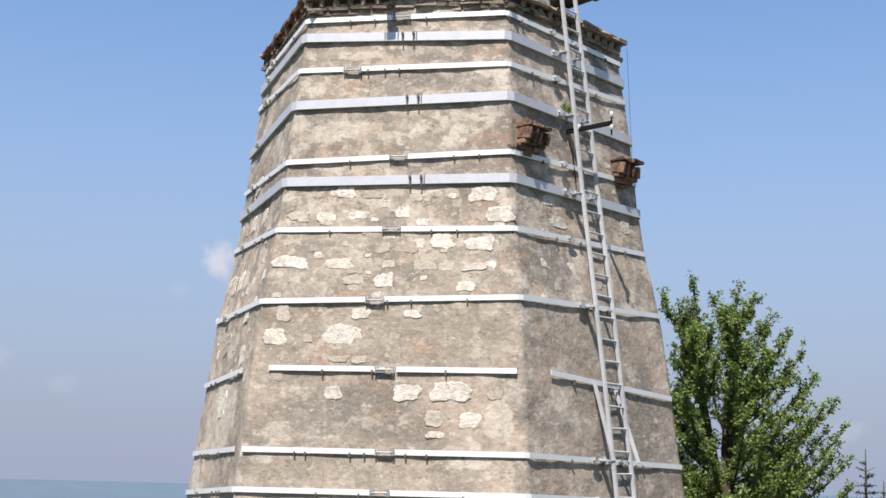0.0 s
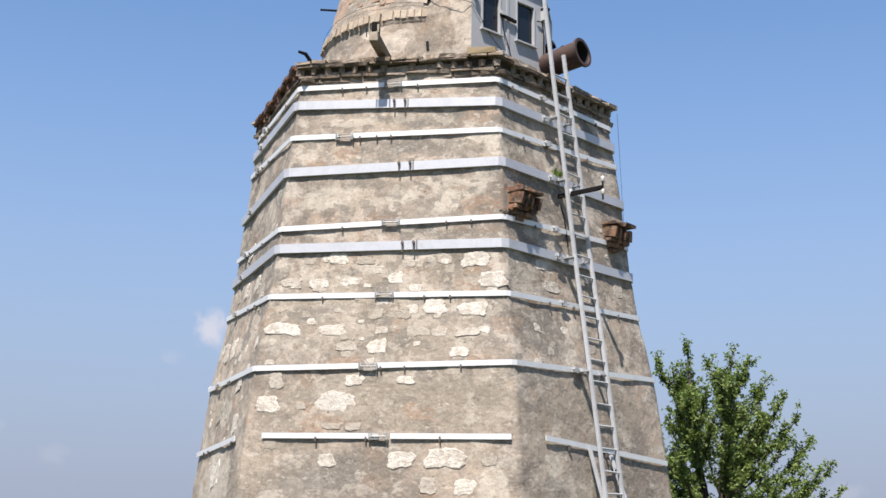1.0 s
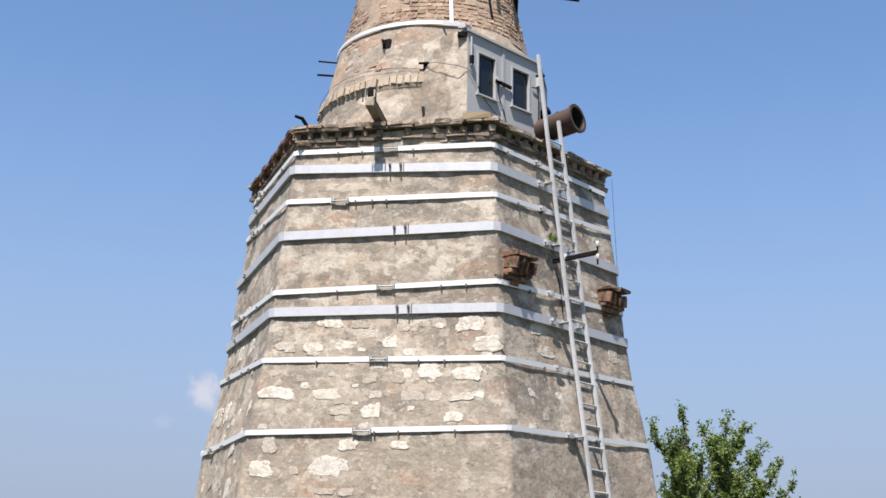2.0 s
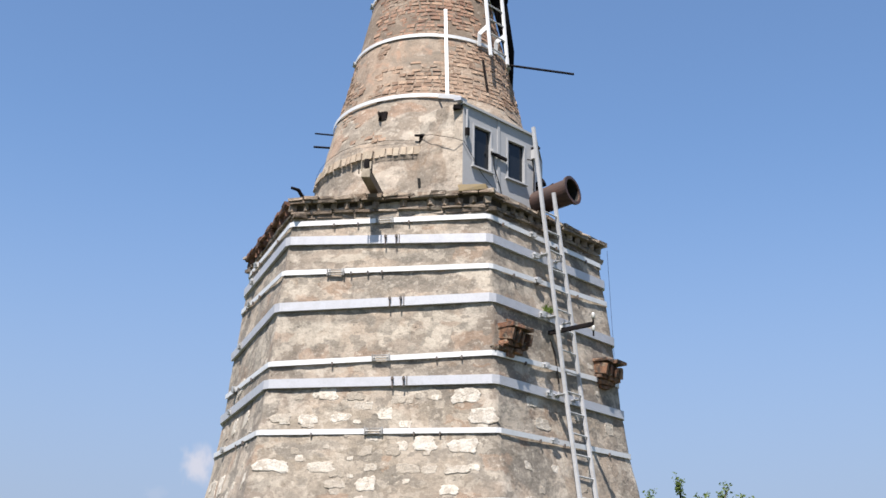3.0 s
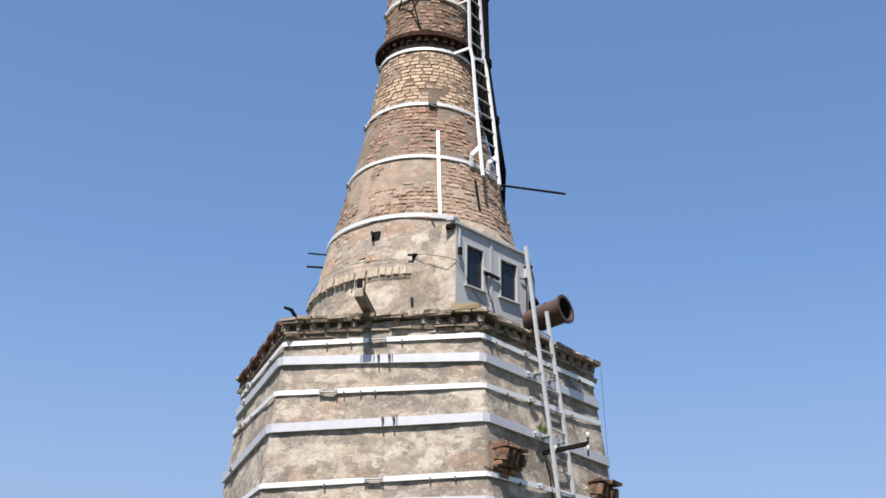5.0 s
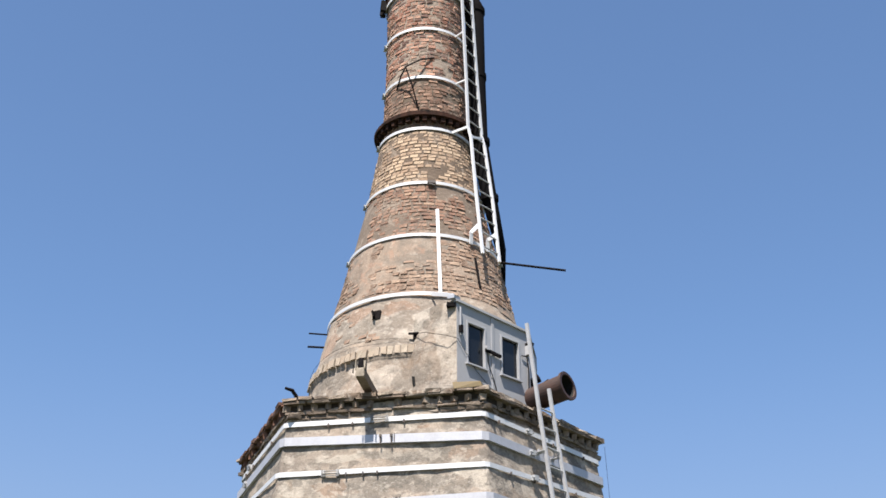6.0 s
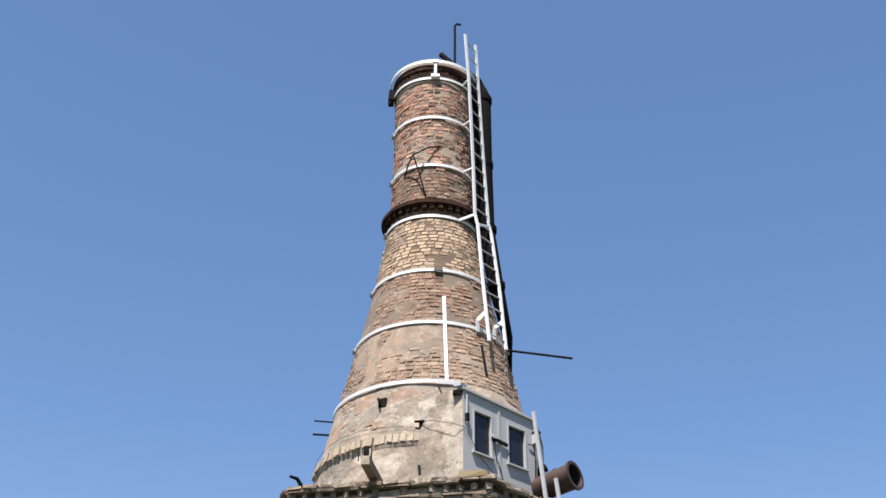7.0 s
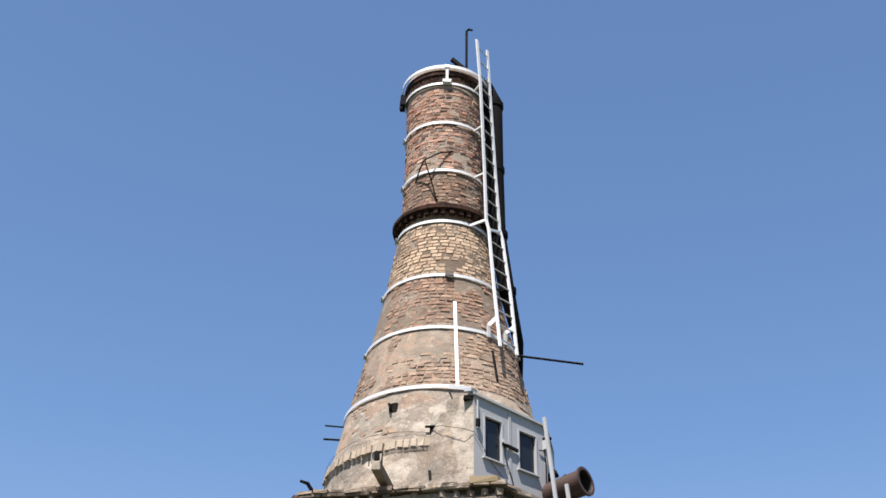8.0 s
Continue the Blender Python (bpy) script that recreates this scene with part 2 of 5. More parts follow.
RUST = rust_material("rusty flue steel", (0.10, 0.042, 0.026), (0.04, 0.021, 0.017), 0.6)
FLUE = rust_material("tarred flue steel", (0.007, 0.007, 0.009), (0.012, 0.010, 0.010), 0.85, 0.04)
# Near-black, for the tube's bore and the painted shade of the slit.
NEAR_BLACK = rust_material("soot", (0.012, 0.012, 0.012), (0.02, 0.018, 0.016), 0.95)
TURN = rust_material("oiled turnbuckle steel", (0.10, 0.095, 0.09), (0.20, 0.15, 0.12), 0.45)
CLAMP = rust_material("worn clamp steel", (0.62, 0.61, 0.60), (0.28, 0.26, 0.24), 0.45)
TIMBER = rust_material("weathered timber", (0.30, 0.24, 0.17), (0.17, 0.125, 0.085), 0.85)
PALE_BOARD = rust_material("bleached timber", (0.52, 0.45, 0.36), (0.34, 0.28, 0.21), 0.9)
LICHEN = rust_material("yellow lichened stone", (0.46, 0.32, 0.12), (0.34, 0.27, 0.18), 0.9)


def pane_material():
    m = Nodes("dark window pane", 0.12)
    m.bsdf.inputs["Specular IOR Level"].default_value = 0.35
    return m.done(m.mix(m.noise(3), (0.010, 0.012, 0.016), (0.022, 0.026, 0.032)))


PANE = pane_material()
PORCELAIN = paint_material("white porcelain", (0.78, 0.77, 0.73), (0.4, 0.38, 0.34), 0.3, 0.2)


# ---- builders ----
def mesh_object(name, verts, faces, material, parent=None, smooth=False, label="", kind=""):
    me = bpy.data.meshes.new(name)
    me.from_pydata([tuple(v) for v in verts], [], faces)
    me.materials.append(material)
    if smooth:
        me.polygons.foreach_set("use_smooth", [True] * len(me.polygons))
    me.update()
    ob = new(name, me)
    ob.parent = parent
    return tagged(ob, label, kind=kind)


class Shape:
    """Gathers verts and faces of one part."""
    def __init__(self):
        self.v, self.f = [], []

    def add(self, verts, faces):
        n = len(self.v)
        self.v += [Vector(p) for p in verts]
        self.f += [tuple(i + n for i in q) for q in faces]
        return self

    def block(self, m, sx, sy, sz, jitter=0.0):
        """A box with slightly drawn-in end faces on +y, placed by the matrix m."""
        pts = []
        for y, k in ((-0.5, 1.0), (0.5, 0.94)):
            for x, z in ((-0.5, -0.5), (0.5, -0.5), (0.5, 0.5), (-0.5, 0.5)):
                p = Vector((x * sx * k, y * sy, z * sz * k))
                if jitter:
                    p += Vector([random.uniform(-jitter, jitter) for _ in range(3)])
                pts.append(m @ p)
        return self.add(pts, [(0, 1, 2, 3), (7, 6, 5, 4), (0, 4, 5, 1), (1, 5, 6, 2), (2, 6, 7, 3), (3, 7, 4, 0)])

    def tube(self, pts, radius, n=8, caps=True):
        """A round bar along points; radius is one number or one for each point."""
        pts = [Vector(p) for p in pts]
        rad = radius if isinstance(radius, (list, tuple)) else [radius] * len(pts)
        rings, up = [], None
        for i, p in enumerate(pts):
            d = (pts[min(i + 1, len(pts) - 1)] - pts[max(i - 1, 0)]).normalized()
            if up is None:
                up = Vector((0, 0, 1)) if abs(d.z) < 0.9 else Vector((1, 0, 0))
            a = d.cross(up).normalized()
            b = a.cross(d).normalized()
            up = b
            rings.append([p + rad[i] * (math.cos(6.2832 * k / n) * a + math.sin(6.2832 * k / n) * b) for k in range(n)])
        faces = [(r * n + k, r * n + (k + 1) % n, (r + 1) * n + (k + 1) % n, (r + 1) * n + k)
                 for r in range(len(pts) - 1) for k in range(n)]
        if caps:
            faces += [tuple(range(n))[::-1], tuple(range((len(pts) - 1) * n, len(pts) * n))]
        return self.add([q for r in rings for q in r], faces)

    def bar(self, a, b, w, h, side=None):
        """A rectangular bar from a to b, w across and h high."""
        a, b = Vector(a), Vector(b)
        d = (b - a).normalized()
        s = Vector(side).normalized() if side else (d.cross(Vector((0, 0, 1))) if abs(d.z) < 0.95 else Vector((1, 0, 0))).normalized()
        u = s.cross(d).normalized()
        pts = [p + s * w * i / 2 + u * h * j / 2 for p in (a, b) for i, j in ((-1, -1), (1, -1), (1, 1), (-1, 1))]
        return self.add(pts, [(3, 2, 1, 0), (4, 5, 6, 7), (0, 1, 5, 4), (1, 2, 6, 5), (2, 3, 7, 6), (3, 0, 4, 7)])

    def strip(self, pts, w, h, side):
        """One bent rectangular bar along points."""
        pts, s, n = [Vector(p) for p in pts], Vector(side).normalized(), len(pts)
        v = []
        for i, p in enumerate(pts):
            d = (pts[min(i + 1, n - 1)] - pts[max(i - 1, 0)]).normalized()
            u = s.cross(d).normalized()
            v += [p + s * w * a / 2 + u * h * b / 2 for a, b in ((-1, -1), (1, -1), (1, 1), (-1, 1))]
        f = [(4 * i + j, 4 * i + 4 + j, 4 * i + 4 + (j + 1) % 4, 4 * i + (j + 1) % 4) for i in range(n - 1) for j in range(4)]
        return self.add(v, f + [(0, 1, 2, 3), (4 * n - 1, 4 * n - 2, 4 * n - 3, 4 * n - 4)])

    def make(self, name, material, parent=None, smooth=False, label="", kind=""):
        return mesh_object(name, self.v, self.f, material, parent, smooth, label, kind)


def thing(name, label, category, kind="", group="", at=(0, 0, 0)):
    ob = new(name)
    ob.location = at
    ob.empty_display_size = 0.2
    return tagged(ob, label, category, group, kind)


# ---- the kiln's plan ----
HX, HY, TURN_HEX = -0.135, 19.5, -10.615       # middle of the six-sided base, and its front face's turn
CX, CY = -0.03, 19.5                           # middle of the round chimney
WALL_Z = (0.0, 1.99, 3.0, 3.97, 4.95, 5.56, 6.63, 7.58, 8.2, 9.6)
WALL_R = (3.86, 3.60, 3.475, 3.345, 3.125, 3.03, 2.92, 2.79, 2.71, 2.54)
CONE_Z = (8.0, 9.08, 9.09, 9.7, 10.17, 11.34, 12.42, 13.6, 14.0, 14.7, 15.7, 17.0)
CONE_R = (1.90, 1.77, 1.80, 1.63, 1.51, 1.22, 0.973, 0.772, 0.73, 0.70, 0.69, 0.70)
BASE_TOP = 8.2


def wall_r(z):
    return float(np.interp(z, WALL_Z, WALL_R))


def cone_r(z):
    return float(np.interp(z, CONE_Z, CONE_R))


def face_axes(k):
    a = radians(TURN_HEX + 60 * k)
    return Vector((math.cos(a), math.sin(a), 0)), Vector((math.sin(a), -math.cos(a), 0))


def on_face(k, s, z, out=0.0):
    """A point of face k (0 front, 1 right, -1 left), s to its right from the middle, standing out from the wall."""
    u, n = face_axes(k)
    return Vector((HX, HY, z)) + u * s + n * (wall_r(z) * math.cos(math.pi / 6) + out)


def face_pose(k, s, z, out=0.0):
    """Local x along the wall, y outwards, z up."""
    u, n = face_axes(k)
    m = Matrix((( -u.x, n.x, 0, 0), (-u.y, n.y, 0, 0), (0, 0, 1, 0), (0, 0, 0, 1)))
    return Matrix.Translation(on_face(k, s, z, out)) @ m


def on_cone(angle, z, out=0.0):
    a = radians(angle)
    r = cone_r(z) + out
    return Vector((CX + r * math.sin(a), CY - r * math.cos(a), z))


def cone_pose(angle, z, out=0.0):
    a = radians(angle)
    u, n = Vector((math.cos(a), math.sin(a), 0)), Vector((math.sin(a), -math.cos(a), 0))
    m = Matrix(((-u.x, n.x, 0, 0), (-u.y, n.y, 0, 0), (0, 0, 1, 0), (0, 0, 0, 1)))
    return Matrix.Translation(on_cone(angle, z, out)) @ m


def wall_bump(p):
    """How far the hand-laid wall stands out at p."""
    return 0.014 * noise.noise(p * 1.1) + 0.010 * noise.noise(p * 3.3) + 0.005 * noise.noise(p * 8.0)


# ---- ground and distance ----
def ground():
    v, f, n = [(0, 0, 0)], [], 64
    rings = (6, 14, 30, 45, 60, 120, 200, 400, 800, 2000, 4600)
    for r in rings:
        for k in range(n):
            a = 6.28319 * k / n
            v.append((r * math.sin(a), 18 + r * math.cos(a), 0.05 * noise.noise(Vector((r * math.sin(a), r * math.cos(a), 3)) * 0.2) - min(42.0, max(0.0, r - 45) * 0.13)))
    f += [(0, 1 + (k + 1) % n, 1 + k) for k in range(n)]
    for i in range(len(rings) - 1):
        for k in range(n):
            a, b = 1 + i * n + k, 1 + i * n + (k + 1) % n
            f.append((a, b, b + n, a + n))
    m = Nodes("meadow", 0.95)
    c = m.mix(m.ramp(m.noise(0.05, 6, 0.7), 0.4, 0.6), (0.07, 0.095, 0.03), (0.14, 0.13, 0.06))
    c = m.mix(m.math("MULTIPLY", m.noise(3, 5, 0.7), 0.6), c, (0.05, 0.07, 0.02))
    tagged(mesh_object("ground", v, f, m.done(c, m.noise(6, 5), 0.6, 0.1), smooth=True),
           "dry green meadow falling away to the horizon", "ground", kind="structure")


def far_ridge():
    v, f, n = [], [], 220
    for k in range(n + 1):
        a = 6.28319 * k / n
        h = 3.0 + 5.0 * noise.noise(Vector((math.sin(a), math.cos(a), 0)) * 9) + 2.0 * noise.noise(Vector((math.sin(a), math.cos(a), 5)) * 40)
        for d, z in ((2100, -44), (2360, h - 4), (2800, h - 5), (2900, -44)):
            v.append((d * math.sin(a), d * math.cos(a), z))
    for k in range(n):
        for j in range(3):
            i = 4 * k + j
            f.append((i, i + 4, i + 5, i + 1))
    # Distance haze is put into the woods' blue colour.
    m = Nodes("hazy far woods", 1.0)
    c = m.mix(m.noise(0.02, 5, 0.7), (0.06, 0.10, 0.142), (0.09, 0.135, 0.185))
    tagged(mesh_object("far_woods", v, f, m.done(c), smooth=True), "blue hazy wooded ridge on the horizon", "distance", kind="structure")


ground()
far_ridge()

# ---- the six-sided kiln base ----
base = thing("kiln_base", "six-sided battered kiln base of grey patched plaster and stone", "kiln tower", at=(HX, HY, 0))


def child(ob, parent):
    """Hang ob, built in world places, under parent."""
    def placed(o):
        return (placed(o.parent) @ o.matrix_parent_inverse if o.parent else Matrix.Identity(4)) @ o.matrix_basis
    ob.parent = parent
    ob.matrix_parent_inverse = placed(parent).inverted()
    return ob


def wall_blots():
    """Old coats of render and stains: place, width, height, colour, strength."""
    cream = ((0, 0.72, 6.28, 1.0, 0.5), (0, -0.95, 6.25, 0.85, 0.46), (0, -1.18, 6.93, 0.42, 0.32), (0, 0.10, 6.2, 0.4, 0.36), (-1, 0.75, 6.2, 0.8, 0.6), (-1, 0.0, 2.5, 2.0, 1.1), (0, 1.25, 7.02, 0.5, 0.18), (0, -0.55, 7.34, 0.7, 0.14), (0, 1.45, 2.4, 0.35, 0.6),
             (1, -0.99, 2.74, 0.30, 0.26), (1, -1.21, 2.48, 0.2, 0.2), (1, -0.72, 2.47, 0.2, 0.34), (1, -0.45, 5.1, 0.4, 0.16), (1, -1.45, 6.9, 0.5, 0.3), (-1, 0.3, 4.4, 0.7, 0.3), (-1, 0.0, 3.5, 0.8, 0.4))
    beige = ((0, 0.2, 4.65, 3.4, 1.3), (0, -0.6, 4.6, 2.2, 1.2), (0, 0.2, 3.5, 3.0, 0.8), (0, 0.95, 3.48, 1.45, 0.75), (1, -0.35, 3.45, 1.5, 0.8), (1, 0.75, 3.5, 0.9, 0.7), (0, -0.2, 1.75, 2.8, 0.4), (1, -0.3, 2.45, 0.9, 0.7), (1, 0.4, 5.3, 0.9, 0.4))
    grey = ((0, -0.40, 6.42, 0.6, 0.2), (0, 0.35, 7.36, 1.3, 0.18), (0, -0.75, 2.5, 1.1, 0.7), (0, 0.1, 6.93, 1.6, 0.24), (0, -0.9, 4.65, 1.0, 0.2), (1, -0.6, 7.35, 0.8, 0.3), (1, -0.9, 4.45, 1.0, 0.6), (0, 1.45, 4.5, 0.55, 0.7), (1, 0.3, 6.95, 0.9, 0.35))
    rusty = ((0, 0.45, 6.2, 0.22, 0.34), (0, 0.9, 6.33, 0.3, 0.1), (1, -1.35, 6.36, 0.22, 0.2), (0, -0.55, 3.22, 0.7, 0.09), (0, 0.63, 2.3, 0.25, 0.16), (0, 0.3, 5.2, 0.5, 0.3), (1, -0.3, 7.2, 0.3, 0.5), (1, -0.45, 5.0, 0.25, 0.8))
    made = []
    for rows, tint, amount in ((beige, (0.325, 0.272, 0.212), 0.7), (cream, (0.60, 0.53, 0.44), 0.72), (grey, (0.225, 0.198, 0.168), 0.72), (rusty, (0.29, 0.185, 0.12), 0.5)):
        made += [(on_face(k, s, z), w, h, tint, amount) for k, s, z, w, h in rows]
    return made


PLASTER = plaster_material("weathered plaster", (0.44, 0.353, 0.275), (0.252, 0.207, 0.168), (0.66, 0.585, 0.50), 0.54, blots=wall_blots(), rubble=1.3)


def base_wall():
    rows, cols = 170, 56
    v, f = [], []
    for i in range(rows + 1):
        z = BASE_TOP * i / rows
        h = wall_r(z) / 2
        for k in range(6):
            for j in range(cols):
                t = j / cols
                s = -h + 2 * h * t
                edge = max(0.0, abs(s) - (h - 0.035)) / 0.035
                p = on_face(k, s, z)
                d = wall_bump(p) - 0.008 * edge * edge
                v.append(p + face_axes(k)[1] * d)
    n = 6 * cols
    for i in range(rows):
        for j in range(n):
            a, b = i * n + j, i * n + (j + 1) % n
            f.append((a, b, b + n, a + n))
    child(mesh_object("wall", v, f, PLASTER, smooth=True), base)


base_wall()


def stone_shapes(material, count=7):
    """Flat, uneven field stones; x along the wall, y outwards, z up; about one metre across."""
    made = []
    for i in range(count):
        rnd = random.Random(40 + i)
        n = 28
        v = []
        low = [rnd.uniform(0, 6.28) for _ in range(3)]
        prof = []
        for k in range(n):
            a = 6.28319 * k / n
            q = 0.94 + 0.06 * math.sin(2 * a + low[0]) + 0.08 * math.sin(3 * a + low[1]) + 0.04 * math.sin(5 * a + low[2])
            prof.append((q + rnd.uniform(-0.10, 0.07), q + rnd.uniform(-0.12, 0.08)))
        for scale, y in ((1.02, -0.5), (1.0, 0.25), (0.93, 0.5)):
            for k in range(n):
                a = 6.28319 * k / n
                c, s = math.cos(a), math.sin(a)
                box = 1 / max(abs(c), abs(s)) ** 0.78
                v.append((0.5 * scale * c * box * prof[k][0], y + rnd.uniform(-0.06, 0.06), 0.5 * scale * s * box * prof[k][1]))
        v.append((0, 0.5, 0))
        f = [(r * n + k, r * n + n + k, r * n + n + (k + 1) % n, r * n + (k + 1) % n) for r in (0, 1) for k in range(n)]
        f += [(2 * n + k, 3 * n, 2 * n + (k + 1) % n) for k in range(n)]
        me = bpy.data.meshes.new("stone")
        me.from_pydata(v, [], f)
        me.materials.append(material)
        made.append(me)
    return made


STONES = stone_shapes(STONE)
WHITE_STONES = stone_shapes(stone_material("freshly bared limestone", (0.66, 0.61, 0.545)))


def stone(k, s, z, w, h):
    ob = new("stone", random.choice(WHITE_STONES if w * h > 0.045 and k == 0 else STONES))
    proud = wall_bump(on_face(k, s, z))
    slope = math.degrees(math.atan((wall_r(z - 0.1) - wall_r(z + 0.1)) / 0.2 * 0.866))
    ob.matrix_basis = face_pose(k, s, z, proud + 0.002) @ pose(0, 0, 0, slope, random.uniform(-5, 5), 0) @ Matrix.Diagonal((w * 1.10, 0.012 if w > 0.2 else 0.006, h * 1.14, 1))
    child(ob, base)


def base_stones():
    upper = ((-0.678, 5.389, 0.26, 0.15), (0.736, 5.354, 0.18, 0.13), (1.144, 5.331, 0.35, 0.19), (1.38, 5.052, 0.36, 0.19),
             (-0.317, 5.351, 0.22, 0.10), (-1.295, 5.072, 0.25, 0.12), (-0.947, 5.051, 0.22, 0.12), (-0.49, 5.067, 0.25, 0.10))
    middle = ((-0.133, 4.614, 0.20, 0.12), (0.34, 4.67, 0.15, 0.13), (0.641, 4.697, 0.29, 0.18), (1.134, 4.661, 0.34, 0.18),
              (-1.36, 4.435, 0.44, 0.16), (-0.68, 4.406, 0.34, 0.13), (0.432, 4.373, 0.29, 0.12), (0.711, 4.356, 0.20, 0.10),
              (1.075, 4.353, 0.31, 0.10), (-0.087, 4.181, 0.23, 0.18), (-0.496, 4.184, 0.26, 0.10), (0.979, 4.093, 0.23, 0.12))
    lower = ((-1.377, 3.745, 0.18, 0.19), (-0.353, 3.744, 0.23, 0.13), (0.308, 3.735, 0.23, 0.09), (-1.47, 3.442, 0.30, 0.19),
             (-0.579, 3.465, 0.47, 0.26), (-1.036, 3.421, 0.12, 0.09), (-0.624, 3.16, 0.26, 0.07), (-0.345, 3.154, 0.20, 0.09))
    foot = ((0.287, 2.739, 0.32, 0.19), (0.842, 2.758, 0.48, 0.23), (-0.653, 2.73, 0.22, 0.15), (0.638, 2.421, 0.20, 0.18),
            (1.095, 2.406, 0.25, 0.18), (1.392, 2.721, 0.19, 0.10), (-1.408, 2.946, 0.15, 0.13), (0.668, 2.227, 0.22, 0.08))
    for rows in (upper, middle, lower, foot):
        for s, z, w, h in rows:
            stone(0, s, z, w, h)
    for s, z, w, h in ((-0.752, 5.383, 0.30, 0.13), (-0.535, 5.109, 0.34, 0.14), (-1.139, 3.992, 0.14, 0.15), (-0.804, 4.199, 0.13, 0.10),
                       (1.10, 5.314, 0.22, 0.18)):
        stone(1, s, z, w, h)
    for s, z, w, h in ((0.43, 5.27, 0.35, 0.2), (-0.367, 5.291, 0.3, 0.2), (-0.337, 4.444, 0.32, 0.26), (-0.9, 4.448, 0.3, 0.26),
                       (0.735, 3.823, 0.3, 0.2), (-0.461, 3.548, 0.4, 0.3), (0.81, 3.276, 0.3, 0.26), (-0.053, 2.636, 0.5, 0.34), (-0.391, 5.894, 0.4, 0.2)):
        stone(-1, s, z, w, h)
    # small half-buried stones between the large ones
    rnd = random.Random(61)
    for k, many, low, high in ((0, 34, 3.9, 5.45), (1, 10, 4.2, 7.4), (-1, 36, 2.8, 6.0)):
        for _ in range(many):
            z, w = rnd.uniform(low, high), rnd.uniform(0.07, 0.19)
            stone(k, rnd.uniform(-0.46, 0.46) * wall_r(z), z, w, w * rnd.uniform(0.45, 0.9))


base_stones()


# ---- steel bands round the base ----
def ring_path(zs, out, faces):
    """Corner points and outward ways of a band: zs are the heights at the corners left, front left, front right, right."""
    def z_at(c):
        return zs[c + 1] if -1 <= c <= 2 else (zs[0] + zs[3]) / 2
    pts = []
    for k in faces:
        u, n = face_axes(k)
        for side in (-1, 1):
            z = z_at(k + (0 if side < 0 else 1))
            h = (wall_r(z) + out * 1.1547) / 2
            pts.append((on_face(k, side * (h - 0.035), z, out), n))
    return pts


def band_mesh(pts, height, thick, closed):
    """Sweeps a flat section along the path."""
    prof = [(0, -1), (1, -1), (1, 1), (0, 1)]
    v, f, m = [], [], len(prof)
    for p, n in pts:
        for o, h in prof:
            v.append(p + n * thick * o + Vector((0, 0, h * height / 2)))
    for i in range(len(pts) - (0 if closed else 1)):
        for j in range(m):
            a, b = i * m, ((i + 1) % len(pts)) * m
            f.append((a + j, b + j, b + (j + 1) % m, a + (j + 1) % m))
    if not closed:
        f += [tuple(range(m)), tuple(range((len(pts) - 1) * m, len(pts) * m))[::-1]]
    return v, f


def turnbuckle(k, s, z, out, band, wide=0.17):
    sh = Shape()
    m = face_pose(k, s, z, out)
    for dz in (-0.032, 0.032):
        sh.bar(m @ Vector((-wide / 2, 0.02, dz)), m @ Vector((wide / 2, 0.02, dz)), 0.011, 0.011)
    for dx in (-wide / 2, wide / 2):
        sh.bar(m @ Vector((dx, 0.012, -0.045)), m @ Vector((dx, 0.012, 0.045)), 0.016, 0.02)
    sh.tube([m @ Vector((-wide * 0.62, 0.02, 0)), m @ Vector((wide * 0.62, 0.02, 0))], 0.009, 6)
    for dx in (-wide * 0.66, wide * 0.66):
        sh.tube([m @ Vector((dx, 0.02, -0.045)), m @ Vector((dx, 0.02, 0.05))], 0.012, 6)
    child(sh.make("turnbuckle", CLAMP, label="grey steel turnbuckle frame"), band)


def splice(k, s, z, out, band):
    m = face_pose(k, s, z, out)
    for dx in (-0.09, 0.06):
        sh = Shape().tube([m @ Vector((dx, 0.016, -0.095)), m @ Vector((dx, 0.016, 0.055))], 0.010, 6)
        sh.block(m @ pose(dx, 0.02, 0.03), 0.035, 0.03, 0.035)
        child(sh.make("splice_bolt", TURN, label="dark steel splice bolt"), band)
    child(Shape().bar(m @ Vector((-0.13, 0.003, -0.0625)), m @ Vector((-0.13, 0.003, 0.0625)), 0.012, 0.012).make("splice_edge", TURN), band)


